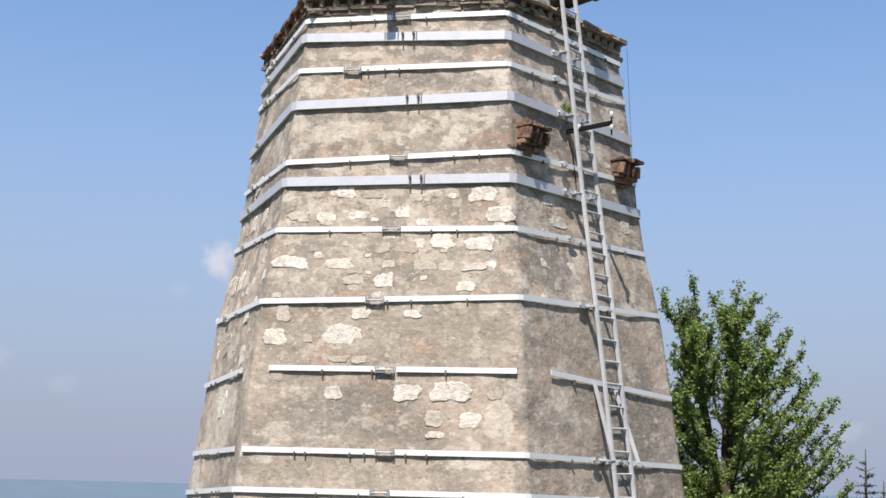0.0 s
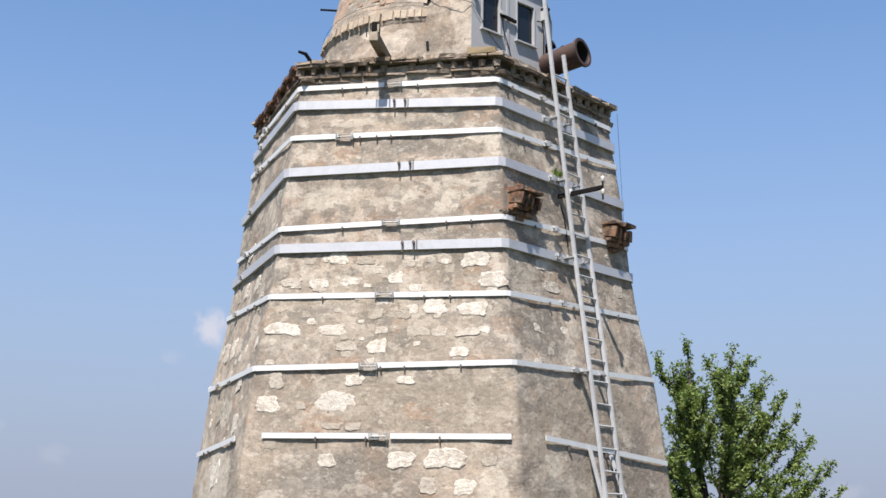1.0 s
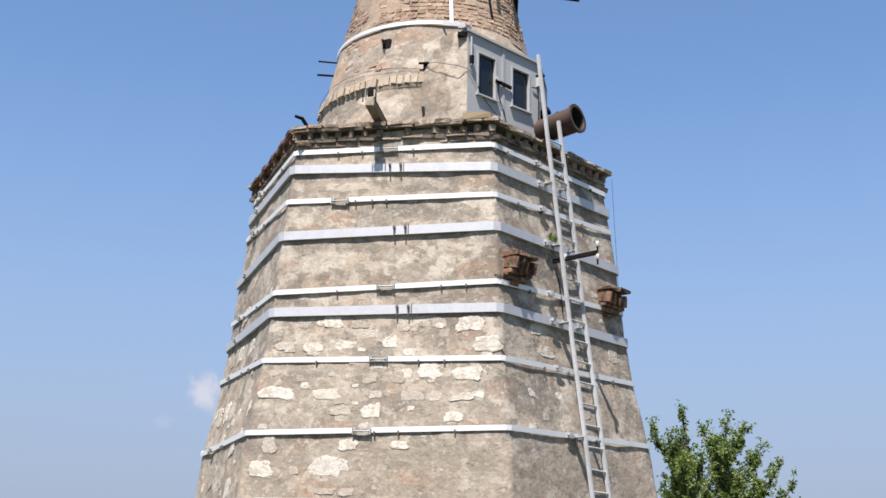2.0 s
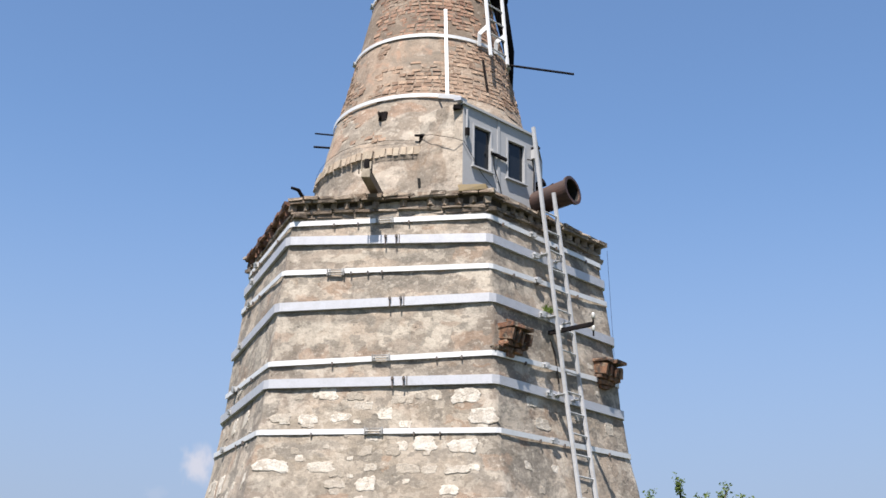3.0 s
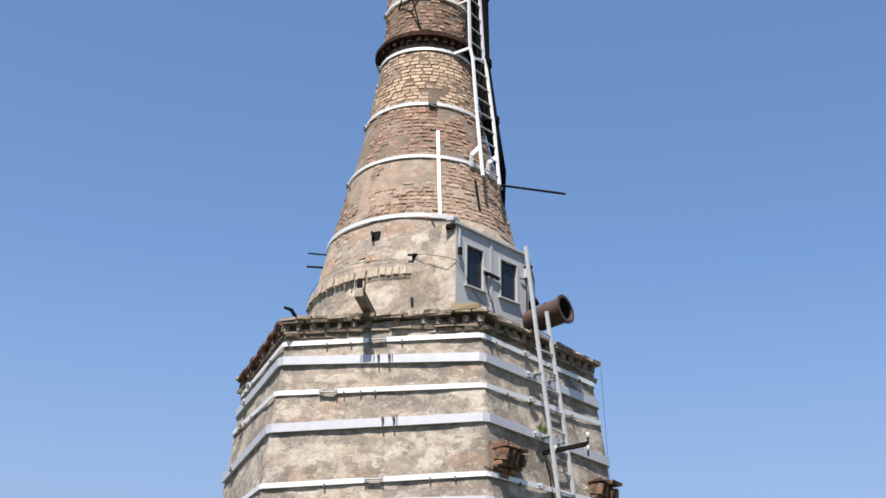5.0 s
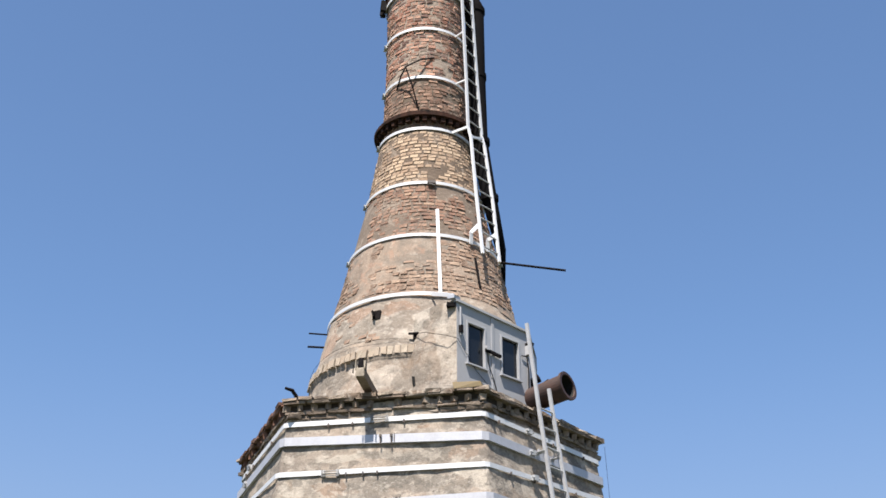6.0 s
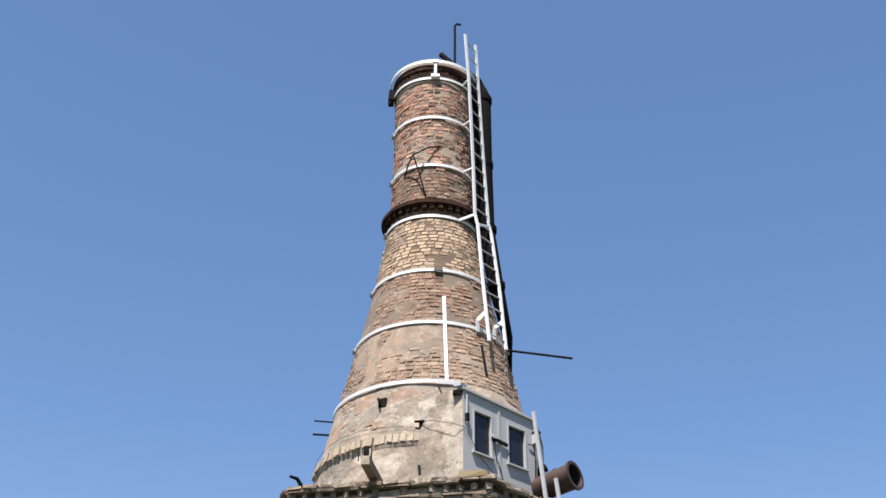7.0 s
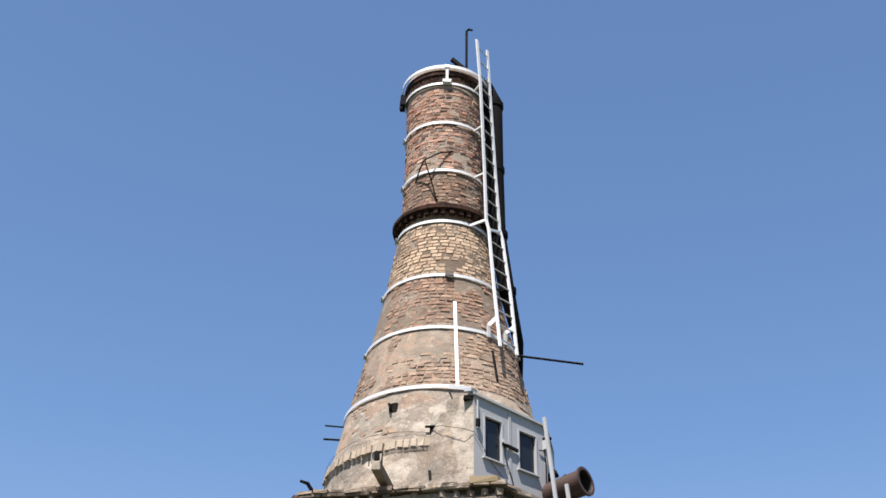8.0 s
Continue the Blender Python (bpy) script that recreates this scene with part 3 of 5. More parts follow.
def band(name_label, zs, joint, channel=False, faces=None, ends=None):
    height, thick, out = (0.120, 0.042, 0.008) if channel else (0.068, 0.012, 0.020)
    material = GREY_STEEL if channel else WHITE_STEEL
    pts = ring_path(zs, out, faces or (-1, 0, 1, 2, 3, 4))
    closed = faces is None and ends is None
    if ends:
        pts = [(on_face(k, s, z, out), face_axes(k)[1]) for k, s, z in ends]
    paths = [pts]
    if joint and not channel:
        # the band is cut in two at its turnbuckle
        first = 2 if closed else 0
        a, b = pts[first][0], pts[first + 1][0]
        mid = (joint[0] + (b - a).length / 2) / (b - a).length
        gap = 0.075 / (b - a).length
        near, far = (a.lerp(b, mid - gap), pts[first][1]), (a.lerp(b, mid + gap), pts[first][1])
        paths = [[far] + pts[3:] + pts[:3] + [near]] if closed else [pts[:1] + [near], [far] + pts[1:]]
        closed = False
        ring = faces is None and ends is None
    else:
        ring = closed
    v, f = [], []
    for path in paths:
        pv, pf = band_mesh(path, height, thick, closed)
        f += [tuple(q + len(v) for q in face) for face in pf]
        v += pv
    ob = child(mesh_object("steel_band", v, f, material, label=name_label), base)
    if joint:
        s, z = joint
        (splice if channel else turnbuckle)(0, s, z, out + thick, ob)
    if ring or faces:
        for k, s in ((-1, -0.72), (1, -0.40)):
            if faces and k == -1:
                continue
            z = zs[1 + k] + (zs[2 + k] - zs[1 + k]) * (s / 2.9 + 0.5)
            m = face_pose(k, s, z, out + thick)
            sh = Shape().block(m @ pose(0, 0.02, 0), 0.09, 0.05, 0.08, 0.006)
            sh.tube([m @ Vector((-0.09, 0.03, 0)), m @ Vector((0.09, 0.03, 0))], 0.013, 6)
            child(sh.make("side_clamp", GALV), ob)
    if not channel:
        for k in (0, 1, -1):
            u, n = face_axes(k)
            rnd = random.Random(int(zs[1] * 100) + k)
            for _ in range(3):
                s = rnd.uniform(-1.1, 1.1)
                z = zs[1 + k] + (zs[2 + k] - zs[1 + k]) * (s / 2.9 + 0.5) if -1 <= k <= 1 else zs[1]
                if ends and not ends[0][1] < s < ends[-1][1]:
                    continue
                sh = Shape()
                sh.block(face_pose(k, s, z - 0.04, out + 0.012), 0.02, 0.03, 0.05)
                child(sh.make("clip", TURN), ob)
    return ob


band("narrow white flat steel band", (7.92, 7.87, 7.87, 7.87), (-0.051, 7.87))
band("wide pale grey steel channel", (7.64, 7.61, 7.54, 7.57), (0.042, 7.58), True)
band("narrow white flat steel band", (7.33, 7.13, 7.13, 7.27), (-0.69, 7.11))
band("wide pale grey steel channel", (6.60, 6.62, 6.67, 6.68), (0.151, 6.66), True)
band("narrow white flat steel band", (5.98, 5.82, 5.90, 6.03), (0.006, 5.865))
band("wide pale grey steel channel", (5.62, 5.54, 5.54, 5.58), (0.24, 5.54), True)
band("narrow white flat steel band", (5.08, 4.88, 4.86, 4.98), (-0.032, 4.87))
band("narrow white flat steel band", (3.99, 3.91, 3.95, 4.08), (-0.178, 3.915))
band("short white flat steel band", (3.03, 3.04, 3.02, 2.90), (-0.002, 3.025), ends=((0, -1.506, 3.045), (0, 1.66, 3.02)))
band("short grey flat steel band", (3.03, 3.04, 3.04, 2.90), None, ends=((1, -1.185, 3.045), (1, 1.70, 2.90)))
band("short grey flat steel band", (3.03, 3.04, 3.04, 2.90), None, ends=((-1, -1.70, 3.02), (-1, 1.187, 3.05)))
band("narrow white flat steel band", (2.01, 2.015, 2.0, 1.95), (0.057, 2.005), faces=(0, 1, 2, 3, 4))
band("short grey flat steel band", (2.0, 2.02, 2.0, 1.95), None, ends=((-1, -1.75, 2.01), (-1, 1.50, 2.02)))
band("narrow white flat steel band", (1.44, 1.52, 1.51, 1.44), (0.021, 1.515))


# ---- cornice ----
def cornice():
    slab = Shape()
    corners = []
    for z, r in ((BASE_TOP - 0.25, wall_r(7.95) - 0.05), (BASE_TOP - 0.02, wall_r(8.2) + 0.02), (8.23, 2.80), (8.26, 2.74), (8.42, 1.6)):
        for k in range(6):
            a = radians(TURN_HEX - 30 + 60 * k)
            corners.append((HX + r * math.sin(a), HY - r * math.cos(a), z))
    f = [(i * 6 + k, i * 6 + (k + 1) % 6, (i + 1) * 6 + (k + 1) % 6, (i + 1) * 6 + k) for i in range(4) for k in range(6)]
    slab.add(corners, f)
    top = child(slab.make("cornice", DEEP_BRICK, label="crumbling sooty brick cornice, shade painted into its recesses"), base)
    rest = Shape()
    # height of a course, how far it stands out, length and gap of its bricks, height of a brick
    courses = ((7.98, 0.012, 0.36, 0.0, 0.055), (8.030, 0.050, 0.30, 0.006, 0.040), (8.112, 0.098, 0.082, 0.115, 0.095), (8.184, 0.108, 0.34, 0.004, 0.035), (8.228, 0.120, 0.22, 0.004, 0.05))
    for z, out, length, gap, high in courses:
        saw = length < 0.2
        deep = 0.15 if saw else 0.2
        for k in range(-1, 5):
            half = (wall_r(z) + out * 1.1547) / 2 + 0.01
            s = -half + length / 2
            while s < half:
                w = length * (random.uniform(0.96, 1.06) if length > 0.2 else random.uniform(0.8, 1.05))
                lost = random.random() < (0.12 if saw else 0.04)
                if not lost:
                    m = face_pose(k, s, z + random.uniform(-0.005, 0.005), out - deep / 2 + random.uniform(-0.016, 0.010)) @ pose(0, 0, 0, 0, random.uniform(-2.5, 2.5), random.uniform(-2.5, 2.5) + (45 if saw else 0))
                    if k in (-1, 0, 1) and z > 8.03:
                        sh = Shape().block(Matrix.Identity(4), w, w if saw else 0.2, high, 0.012)
                        ob = sh.make("brick", RED_CORBEL if k == -1 else PALE_LIT_BRICK if z > 8.2 or saw else CORBEL)
                        ob.matrix_basis = m
                        ob.parent = top
                    else:
                        rest.block(m, w, w if saw else 0.2, high, 0.012)
                s += length + gap
    child(rest.make("brickwork", CORBEL, kind="stuff"), base)


cornice()


# ---- brick brackets on the right-hand face ----
def bracket(k, s, z, tail=False):
    """A corbelled brick rest: stepped courses, a row of jutting fingers and a ledge on them."""
    root = new("brick_bracket")
    child(root, base)
    tagged(root, "stepped rusty red brick bracket with jutting fingers")

    def lay(ds, dz, out, wide, deep, high, lean=0.0):
        ob = Shape().block(Matrix.Identity(4), wide, deep, high, 0.014).make("brick", BRACKET_BRICK, root)
        ob.matrix_basis = face_pose(k, s + ds, z + dz, out - deep / 2 + random.uniform(-0.02, 0.02)) @ pose(0, 0, 0, lean, random.uniform(-4, 4), random.uniform(-4, 4))
    for i in range(2):
        lay(-0.13 + 0.26 * i, 0.19, 0.24, 0.25, 0.30, 0.055)
    for i in range(4):
        lay(-0.205 + 0.137 * i, 0.075, 0.22 - 0.012 * i, 0.068, 0.28, 0.17, -14)
    for i in range(3):
        lay(-0.18 + 0.17 * i, -0.05, 0.13, 0.16, 0.22, 0.065)
    for i in range(2):
        lay(-0.14 + 0.2 * i, -0.125, 0.085, 0.18, 0.2, 0.06)
    lay(-0.08, -0.19, 0.05, 0.2, 0.2, 0.055)
    if tail:
        for i in range(3):
            lay(-0.20 - 0.06 * i, -0.10 - 0.03 * i, 0.06 - 0.012 * i, 0.16, 0.16, 0.055)
        for ds, dz in ((-0.12, 0.29), (0.02, 0.285), (-0.05, 0.35)):
            lay(ds, dz, 0.008, 0.13, 0.1, 0.055)


def bracket_material():
    m = Nodes("rusty red bracket brick", 0.9)
    c = m.mix(m.piece(), (0.17, 0.066, 0.034), (0.33, 0.17, 0.092))
    c = m.mix(m.ramp(m.noise(8, 6, 0.7), 0.44, 0.60), c, (0.05, 0.035, 0.028))
    c = m.mix(m.math("MULTIPLY", m.ramp(m.noise(11, 5, 0.7), 0.53, 0.64), 0.8), c, (0.40, 0.33, 0.24))
    return m.done(c, m.noise(32, 6, 0.7), 0.8, 0.02)


BRACKET_BRICK = bracket_material()
bracket(1, -1.12, 6.12, True)
bracket(1, 1.12, 6.10)

# ---- chimney ----
chimney = thing("chimney", "tapering round brick chimney, plastered at its foot", "chimney", at=(CX, CY, 8.2))


def turned(profile, n=72, rough=0.0):
    v, f = [], []
    for r, z in profile:
        for k in range(n):
            a = 6.28319 * k / n
            p = Vector((CX + r * math.sin(a), CY - r * math.cos(a), z))
            d = rough * (noise.noise(p * 1.6) + 0.6 * noise.noise(p * 4.5))
            v.append((p.x + d * math.sin(a), p.y - d * math.cos(a), z))
    for i in range(len(profile) - 1):
        for k in range(n):
            a, b = i * n + k, i * n + (k + 1) % n
            f.append((a, b, b + n, a + n))
    return v, f


def skirt_blots():
    pale, brick, grey = (0.66, 0.575, 0.48), (0.34, 0.21, 0.14), (0.27, 0.23, 0.185)
    rows = ((-18, 8.72, 0.5, 0.4, pale), (-34, 9.0, 0.3, 0.2, pale), (2, 9.75, 0.5, 0.4, pale), (-40, 9.95, 0.5, 0.28, brick), (-14, 9.95, 0.5, 0.22, brick), (-62, 9.6, 0.5, 0.4, brick), (-30, 9.5, 0.7, 0.16, grey), (-8, 8.6, 0.4, 0.5, grey), (-58, 8.9, 0.5, 0.3, grey))
    made = [(on_cone(a, z), w, h, tint, 0.7) for a, z, w, h, tint in rows]
    return made + [(Vector((0.34, 17.4, 9.1)), 0.36, 1.5, pale, 0.6)]


CHIMNEY_PLASTER = plaster_material("chimney plaster", (0.42, 0.325, 0.245), (0.29, 0.235, 0.185), (0.62, 0.545, 0.46), 0.55, blots=skirt_blots(), rubble=0.35)


def chimney_shell():
    foot = [(cone_r(z), z) for z in np.arange(8.15, 10.18, 0.045)]
    child(mesh_object("skirt", *turned(foot, 160, 0.028), CHIMNEY_PLASTER, smooth=True, label="plastered flaring skirt"), chimney)
    shaft = [(cone_r(z) - 0.002, z) for z in np.arange(10.14, 16.95, 0.06)]
    shaft += [(0.71, 16.96), (0.52, 16.96), (0.50, 16.0), (0.50, 11.0)]
    child(mesh_object("shaft", *turned(shaft, 120, 0.007), MORTAR, smooth=True), chimney)


chimney_shell()


def bare(angle, z):
    """True where bricks show, False where plaster still covers them."""
    p = Vector((math.sin(radians(angle)) * 1.2, math.cos(radians(angle)) * 1.2, z))
    n = noise.noise(p * 1.5) + 0.5 * noise.noise(p * 4.0)
    a = (angle + 180) % 360 - 180
    if z < 10.2:
        return a < -14 and n < (-0.10 if z > 9.75 else -0.3)
    if 14.64 < z < 14.88 and -75 < a < -30 + 90 * (14.7 - z):
        return False
    if z > 14.64:
        return n < 0.85
    if z > 13.6:
        return n < 0.7
    if z > 12.45:
        return n < 0.55
    if z > 11.36:
        if a < -52:
            return n < -0.25
        return n < (0.6 if a < 8 else 0.0)
    if -32 < a < 6 and z > 10.85:
        return n < -0.38
    return n < (-0.05 if a < -38 else 0.12 if a < 10 else 0.24)


def chimney_bricks():
    shared = []
    for i in range(6):
        sh = Shape()
        random.seed(200 + i)
        sh.block(Matrix.Identity(4), 1.0, 1.0, 1.0, 0.06)
        me = bpy.data.meshes.new("brick")
        me.from_pydata([tuple(p) for p in sh.v], [], sh.f)
        me.materials.append(BRICK)
        shared.append(me)
    random.seed(7)
    loose = Shape()
    z, row, singles = 9.42, 0, 0
    while z < 16.5:
        r = cone_r(z)
        length = (0.115, 0.14, 0.115, 0.165)[row % 4]
        count = int(6.28319 * r / (length + 0.014))
        slope = math.degrees(math.atan((cone_r(z - 0.2) - cone_r(z + 0.2)) / 0.4))
        shift = random.random() * 360
        high = 0.060
        for k in range(count):
            angle = (shift + 360 * (k + random.uniform(-0.06, 0.06)) / count) % 360 - 180
            if not bare(angle, z) or random.random() < 0.03:
                continue
            w = 6.28319 * r / count - 0.012 + random.uniform(-0.014, 0.003)
            m = cone_pose(angle, z + random.uniform(-0.004, 0.004), -0.038 + random.uniform(-0.006, 0.005)) @ pose(0, 0, 0, slope, random.uniform(-2.4, 2.4), random.uniform(-1, 1))
            if 12.5 < z < 13.56 and abs(angle) < 75 and singles < 300:
                ob = new("brick", random.choice(shared))
                ob.matrix_basis = m @ Matrix.Diagonal((w, 0.085, high * random.uniform(0.86, 1.06), 1))
                child(ob, chimney)
                singles += 1
            else:
                loose.block(m, w, 0.085, high * random.uniform(0.82, 1.08), 0.0085)
        z += 0.073
        row += 1
    child(loose.make("brickwork", BRICK, kind="stuff"), chimney)


def hoop(z, r_out, height, thick, material, label, tilt=(0, 0), start=-180, stop=180):
    v, f, n = [], [], 90
    prof = [(0, -0.5), (1, -0.5), (1, 0.5), (0, 0.5)]
    for k in range(n + 1):
        a = radians(start + (stop - start) * k / n)
        for o, h in prof:
            r = cone_r(z) + r_out + thick * o
            v.append((CX + r * math.sin(a), CY - r * math.cos(a), z + h * height + tilt[0] * math.sin(a) - tilt[1] * math.cos(a)))
    for k in range(n):
        for j in range(4):
            f.append((4 * k + j, 4 * k + 4 + j, 4 * k + 4 + (j + 1) % 4, 4 * k + (j + 1) % 4))
    f += [(0, 1, 2, 3), (4 * n + 3, 4 * n + 2, 4 * n + 1, 4 * n)]
    return child(mesh_object("hoop", v, f, material, label=label), chimney)


def chimney_hoops():
    for z in (15.705, 14.675, 13.585, 12.42, 11.335):
        ob = hoop(z, 0.022, 0.05, 0.012, WHITE_STEEL, "white painted flat steel hoop")
        for a in (-82, 80):
            sh = Shape()
            m = cone_pose(a, z, 0.035)
            sh.block(m, 0.10, 0.05, 0.06)
            sh.tube([m @ Vector((-0.09, 0.02, 0)), m @ Vector((0.09, 0.02, 0))], 0.012, 6)
            child(sh.make("clamp", GALV), ob)
    hoop(10.175, 0.03, 0.055, 0.012, WHITE_STEEL, "white painted flat steel hoop", start=-180, stop=14)
    # front clamp of the fourth hoop
    m = cone_pose(6, 12.42, 0.04)
    sh = Shape().block(m, 0.14, 0.05, 0.05)
    sh.tube([m @ Vector((-0.05, 0.02, -0.07)), m @ Vector((0.05, 0.02, -0.05))], 0.02, 6)
    child(sh.make("clamp", TURN), chimney)
    # upright flat bar across the two lower hoops
    sh = Shape().bar(on_cone(10.0, 11.86, 0.03), on_cone(9.0, 10.18, 0.045), 0.05, 0.014, side=(1, 0.15, 0))
    child(sh.make("upright_bar", WHITE_STEEL, label="white upright flat steel bar"), chimney)


def corbel_ring(z, steps, teeth, label):
    """A ring of brick corbels: plain courses given as (height, out, high), and a row of separate teeth."""
    root = new("corbel_ring")
    child(root, chimney)
    tagged(root, label)
    for dz, out, high in steps:
        prof = [(cone_r(z) - 0.03, z + dz - high / 2), (cone_r(z) + out, z + dz - high / 2), (cone_r(z) + out + 0.004, z + dz + high / 2), (cone_r(z) - 0.03, z + dz + high / 2)]
        ob = mesh_object("course", *turned(prof, 60, 0.012), SOOTY)
        ob.parent = root
    dz, out, high, wide, n = teeth
    for k in range(n):
        ob = Shape().block(Matrix.Identity(4), wide, 0.14, high, 0.006).make("brick", SOOTY, root)
        ob.matrix_basis = cone_pose(360 * k / n + random.uniform(-1, 1), z + dz, out - 0.07 + random.uniform(-0.01, 0.01))


def chimney_head():
    corbel_ring(13.74, ((0.10, 0.125, 0.055), (0.15, 0.09, 0.04)), (0.02, 0.095, 0.085, 0.075, 36), "dark brick corbel ring")
    corbel_ring(16.70, ((-0.07, 0.03, 0.05), (0.10, 0.055, 0.10),), (0.0, 0.035, 0.085, 0.16, 24), "dark brick corbelled head")
    hoop(16.905, 0.085, 0.06, 0.014, WHITE_STEEL, "wide white steel hoop on the head")
    hoop(16.565, 0.03, 0.045, 0.012, WHITE_STEEL, "white painted flat steel hoop")
    sh = Shape()
    for a in (2,):
        sh.bar(on_cone(a, 16.55, 0.06), on_cone(a, 16.90, 0.10), 0.05, 0.02, side=(1, 0, 0))
        sh.block(cone_pose(a, 16.60, 0.06), 0.16, 0.05, 0.06)
        sh.block(cone_pose(a, 16.90, 0.10), 0.10, 0.04, 0.06)
    child(sh.make("head_clamp", WHITE_STEEL, label="white bolted clamp"), chimney)
    for a in (-80, -92, 62):
        sh = Shape().block(cone_pose(a, 16.62, 0.09), 0.09, 0.10, 0.22, 0.01)
        child(sh.make("lug", IRON), chimney)


chimney_hoops()
chimney_head()

# ---- details on the chimney's skirt ----
def soldier_course():
    for k in range(26):
        a = -84 + 3.25 * k
        ob = Shape().block(Matrix.Identity(4), 0.088, 0.09, 0.14, 0.008).make("brick", BELT_BRICK)
        ob.matrix_basis = cone_pose(a + random.uniform(-0.3, 0.3), 9.165 + random.uniform(-0.008, 0.008), -0.012 + random.uniform(-0.010, 0.008)) @ pose(0, 0, 0, 10, random.uniform(-2, 2), 0)
        child(ob, chimney)


def belt_material():
    m = Nodes("limewashed soldier brick", 0.92)
    c = m.mix(m.piece(), (0.42, 0.325, 0.24), (0.54, 0.445, 0.345))
    c = m.mix(m.ramp(m.noise(8, 6, 0.7), 0.42, 0.66), c, (0.42, 0.36, 0.28))
    return m.done(c, m.noise(30, 6, 0.7), 0.7, 0.015)


BELT_BRICK = belt_material()
soldier_course()


def skirt_irons():
    m = cone_pose(-26.4, 9.86, 0.0)
    # The larger dark block paints the hole's shade, the smaller is the iron.
    sh = Shape().block(m @ pose(0, -0.02, 0), 0.13, 0.10, 0.14, 0.012)
    sh.block(m @ pose(0.03, 0.05, 0.0, 0, 12, 8), 0.035, 0.12, 0.10, 0.01)
    child(sh.make("anchor_iron", IRON, label="dark rusty anchor iron, its hole painted as dark shade"), chimney)
    m = cone_pose(-4.1, 9.39, 0.02)
    sh = Shape().block(m, 0.06, 0.08, 0.12, 0.012)
    sh.tube([m @ Vector((-0.10, 0.05, 0.02)), m @ Vector((0.10, 0.05, 0.02))], 0.018, 6)
    child(sh.make("wire_holder", IRON), chimney)
    # Raised near-black block: the shade inside a narrow slit, put into colour.
    sh = Shape().block(cone_pose(-4.0, 8.62, 0.07) @ pose(0, 0, 0, 0, 9, 0), 0.03, 0.03, 0.15, 0.02)
    child(sh.make("slit_shade", NEAR_BLACK, label="dark block painted as the shade of a narrow plaster slit"), chimney)
    sh = Shape().block(cone_pose(-75, 8.72, 0.03), 0.10, 0.10, 0.20, 0.02)
    sh.tube([on_cone(-75, 8.66, 0.05), on_cone(-78, 8.78, 0.12)], 0.02, 6)
    child(sh.make("hook", IRON), chimney)
    # Small dark spots on the skirt, built as raised dark blocks.
    for a, z, w in ((7.5, 9.10, 0.12), (11, 9.02, 0.05), (-52, 8.62, 0.08)):
        child(Shape().block(cone_pose(a, z, 0.0), w, 0.08, 0.06, 0.01).make("dark_spot", IRON), chimney)
    pts = [on_cone(a, 9.40 - 0.0007 * (a + 40) ** 2 * 0.1, 0.045) for a in range(-95, -3, 6)]
    child(Shape().tube(pts, 0.0028, 5).make("guy_wire", IRON, label="dark wire rope"), chimney)
    for a, b, r in (((-1.86, 19.3, 10.10), (-1.35, 19.3, 10.06), 0.013), ((-1.87, 19.3, 9.87), (-1.45, 19.3, 9.85), 0.017)):
        child(Shape().tube([a, b], r, 6).make("iron_rod", IRON), chimney)
    child(Shape().tube([(1.20, 19.2, 11.325), (2.26, 19.2, 11.19)], 0.02, 8).make("stay_rod", IRON, label="dark round rod standing out"), chimney)


skirt_irons()


def head_irons():
    sh = Shape().tube([(0.36, 19.5, 16.9), (0.36, 19.5, 18.42), (0.40, 19.49, 18.46), (0.47, 19.48, 18.43)], 0.024, 8)
    child(sh.make("lightning_rod", IRON, label="dark hooked lightning rod"), chimney)
    sh = Shape().bar((0.08, 19.25, 17.52), (0.30, 19.3, 17.34), 0.07, 0.07)
    sh.bar((0.27, 19.3, 17.36), (0.27, 19.3, 16.9), 0.04, 0.04)
    child(sh.make("head_bracket", IRON), chimney)
    child(Shape().bar((-0.15, 19.3, 16.9), (-0.15, 19.3, 17.40), 0.07, 0.05).make("head_stub", IRON), chimney)
    # bent three-legged bracket above the corbel ring
    top = on_cone(-22, 14.79, 0.22)
    for a, z in ((-45, 14.54), (-9, 14.0), (12, 15.10)):
        child(Shape().tube([top, (top + on_cone(a, z, 0.0)) / 2 + Vector((0, -0.03, 0.03)), on_cone(a, z, 0.0)], 0.014, 6).make("bracket_leg", IRON), chimney)


head_irons()


# ---- flue on the shaded side of the chimney ----
def flue():
    root = thing("flue_pipe", "tall dark tarred steel flue beside the chimney", "pipe", at=(CX + 1.3, CY + 0.5, 10.2))
    def spot(z, a, r):
        return Vector((CX + r * math.sin(radians(a)), CY - r * math.cos(radians(a)), z))
    pts = [spot(*q) for q in ((17.08, 88, 0.70), (16.62, 85, 0.885), (15.2, 84, 0.89), (13.7, 80, 0.935), (12.5, 73, 1.12), (11.6, 80, 1.27), (11.0, 112, 1.38), (10.3, 118, 1.56), (8.4, 120, 1.95))]
    child(Shape().tube(pts, [0.165, 0.17, 0.17, 0.155, 0.13, 0.085, 0.07, 0.065, 0.065], 20).make("pipe", FLUE, smooth=True), root)
    for q in ((15.1, 84, 0.89), (12.5, 73, 1.12), (16.55, 85, 0.885), (13.7, 80, 0.935)):
        c = spot(*q)
        child(Shape().tube([c - Vector((0, 0, 0.05)), c + Vector((0, 0, 0.05))], 0.155 if q[0] < 13 else 0.19, 20).make("collar", FLUE), root)


flue()


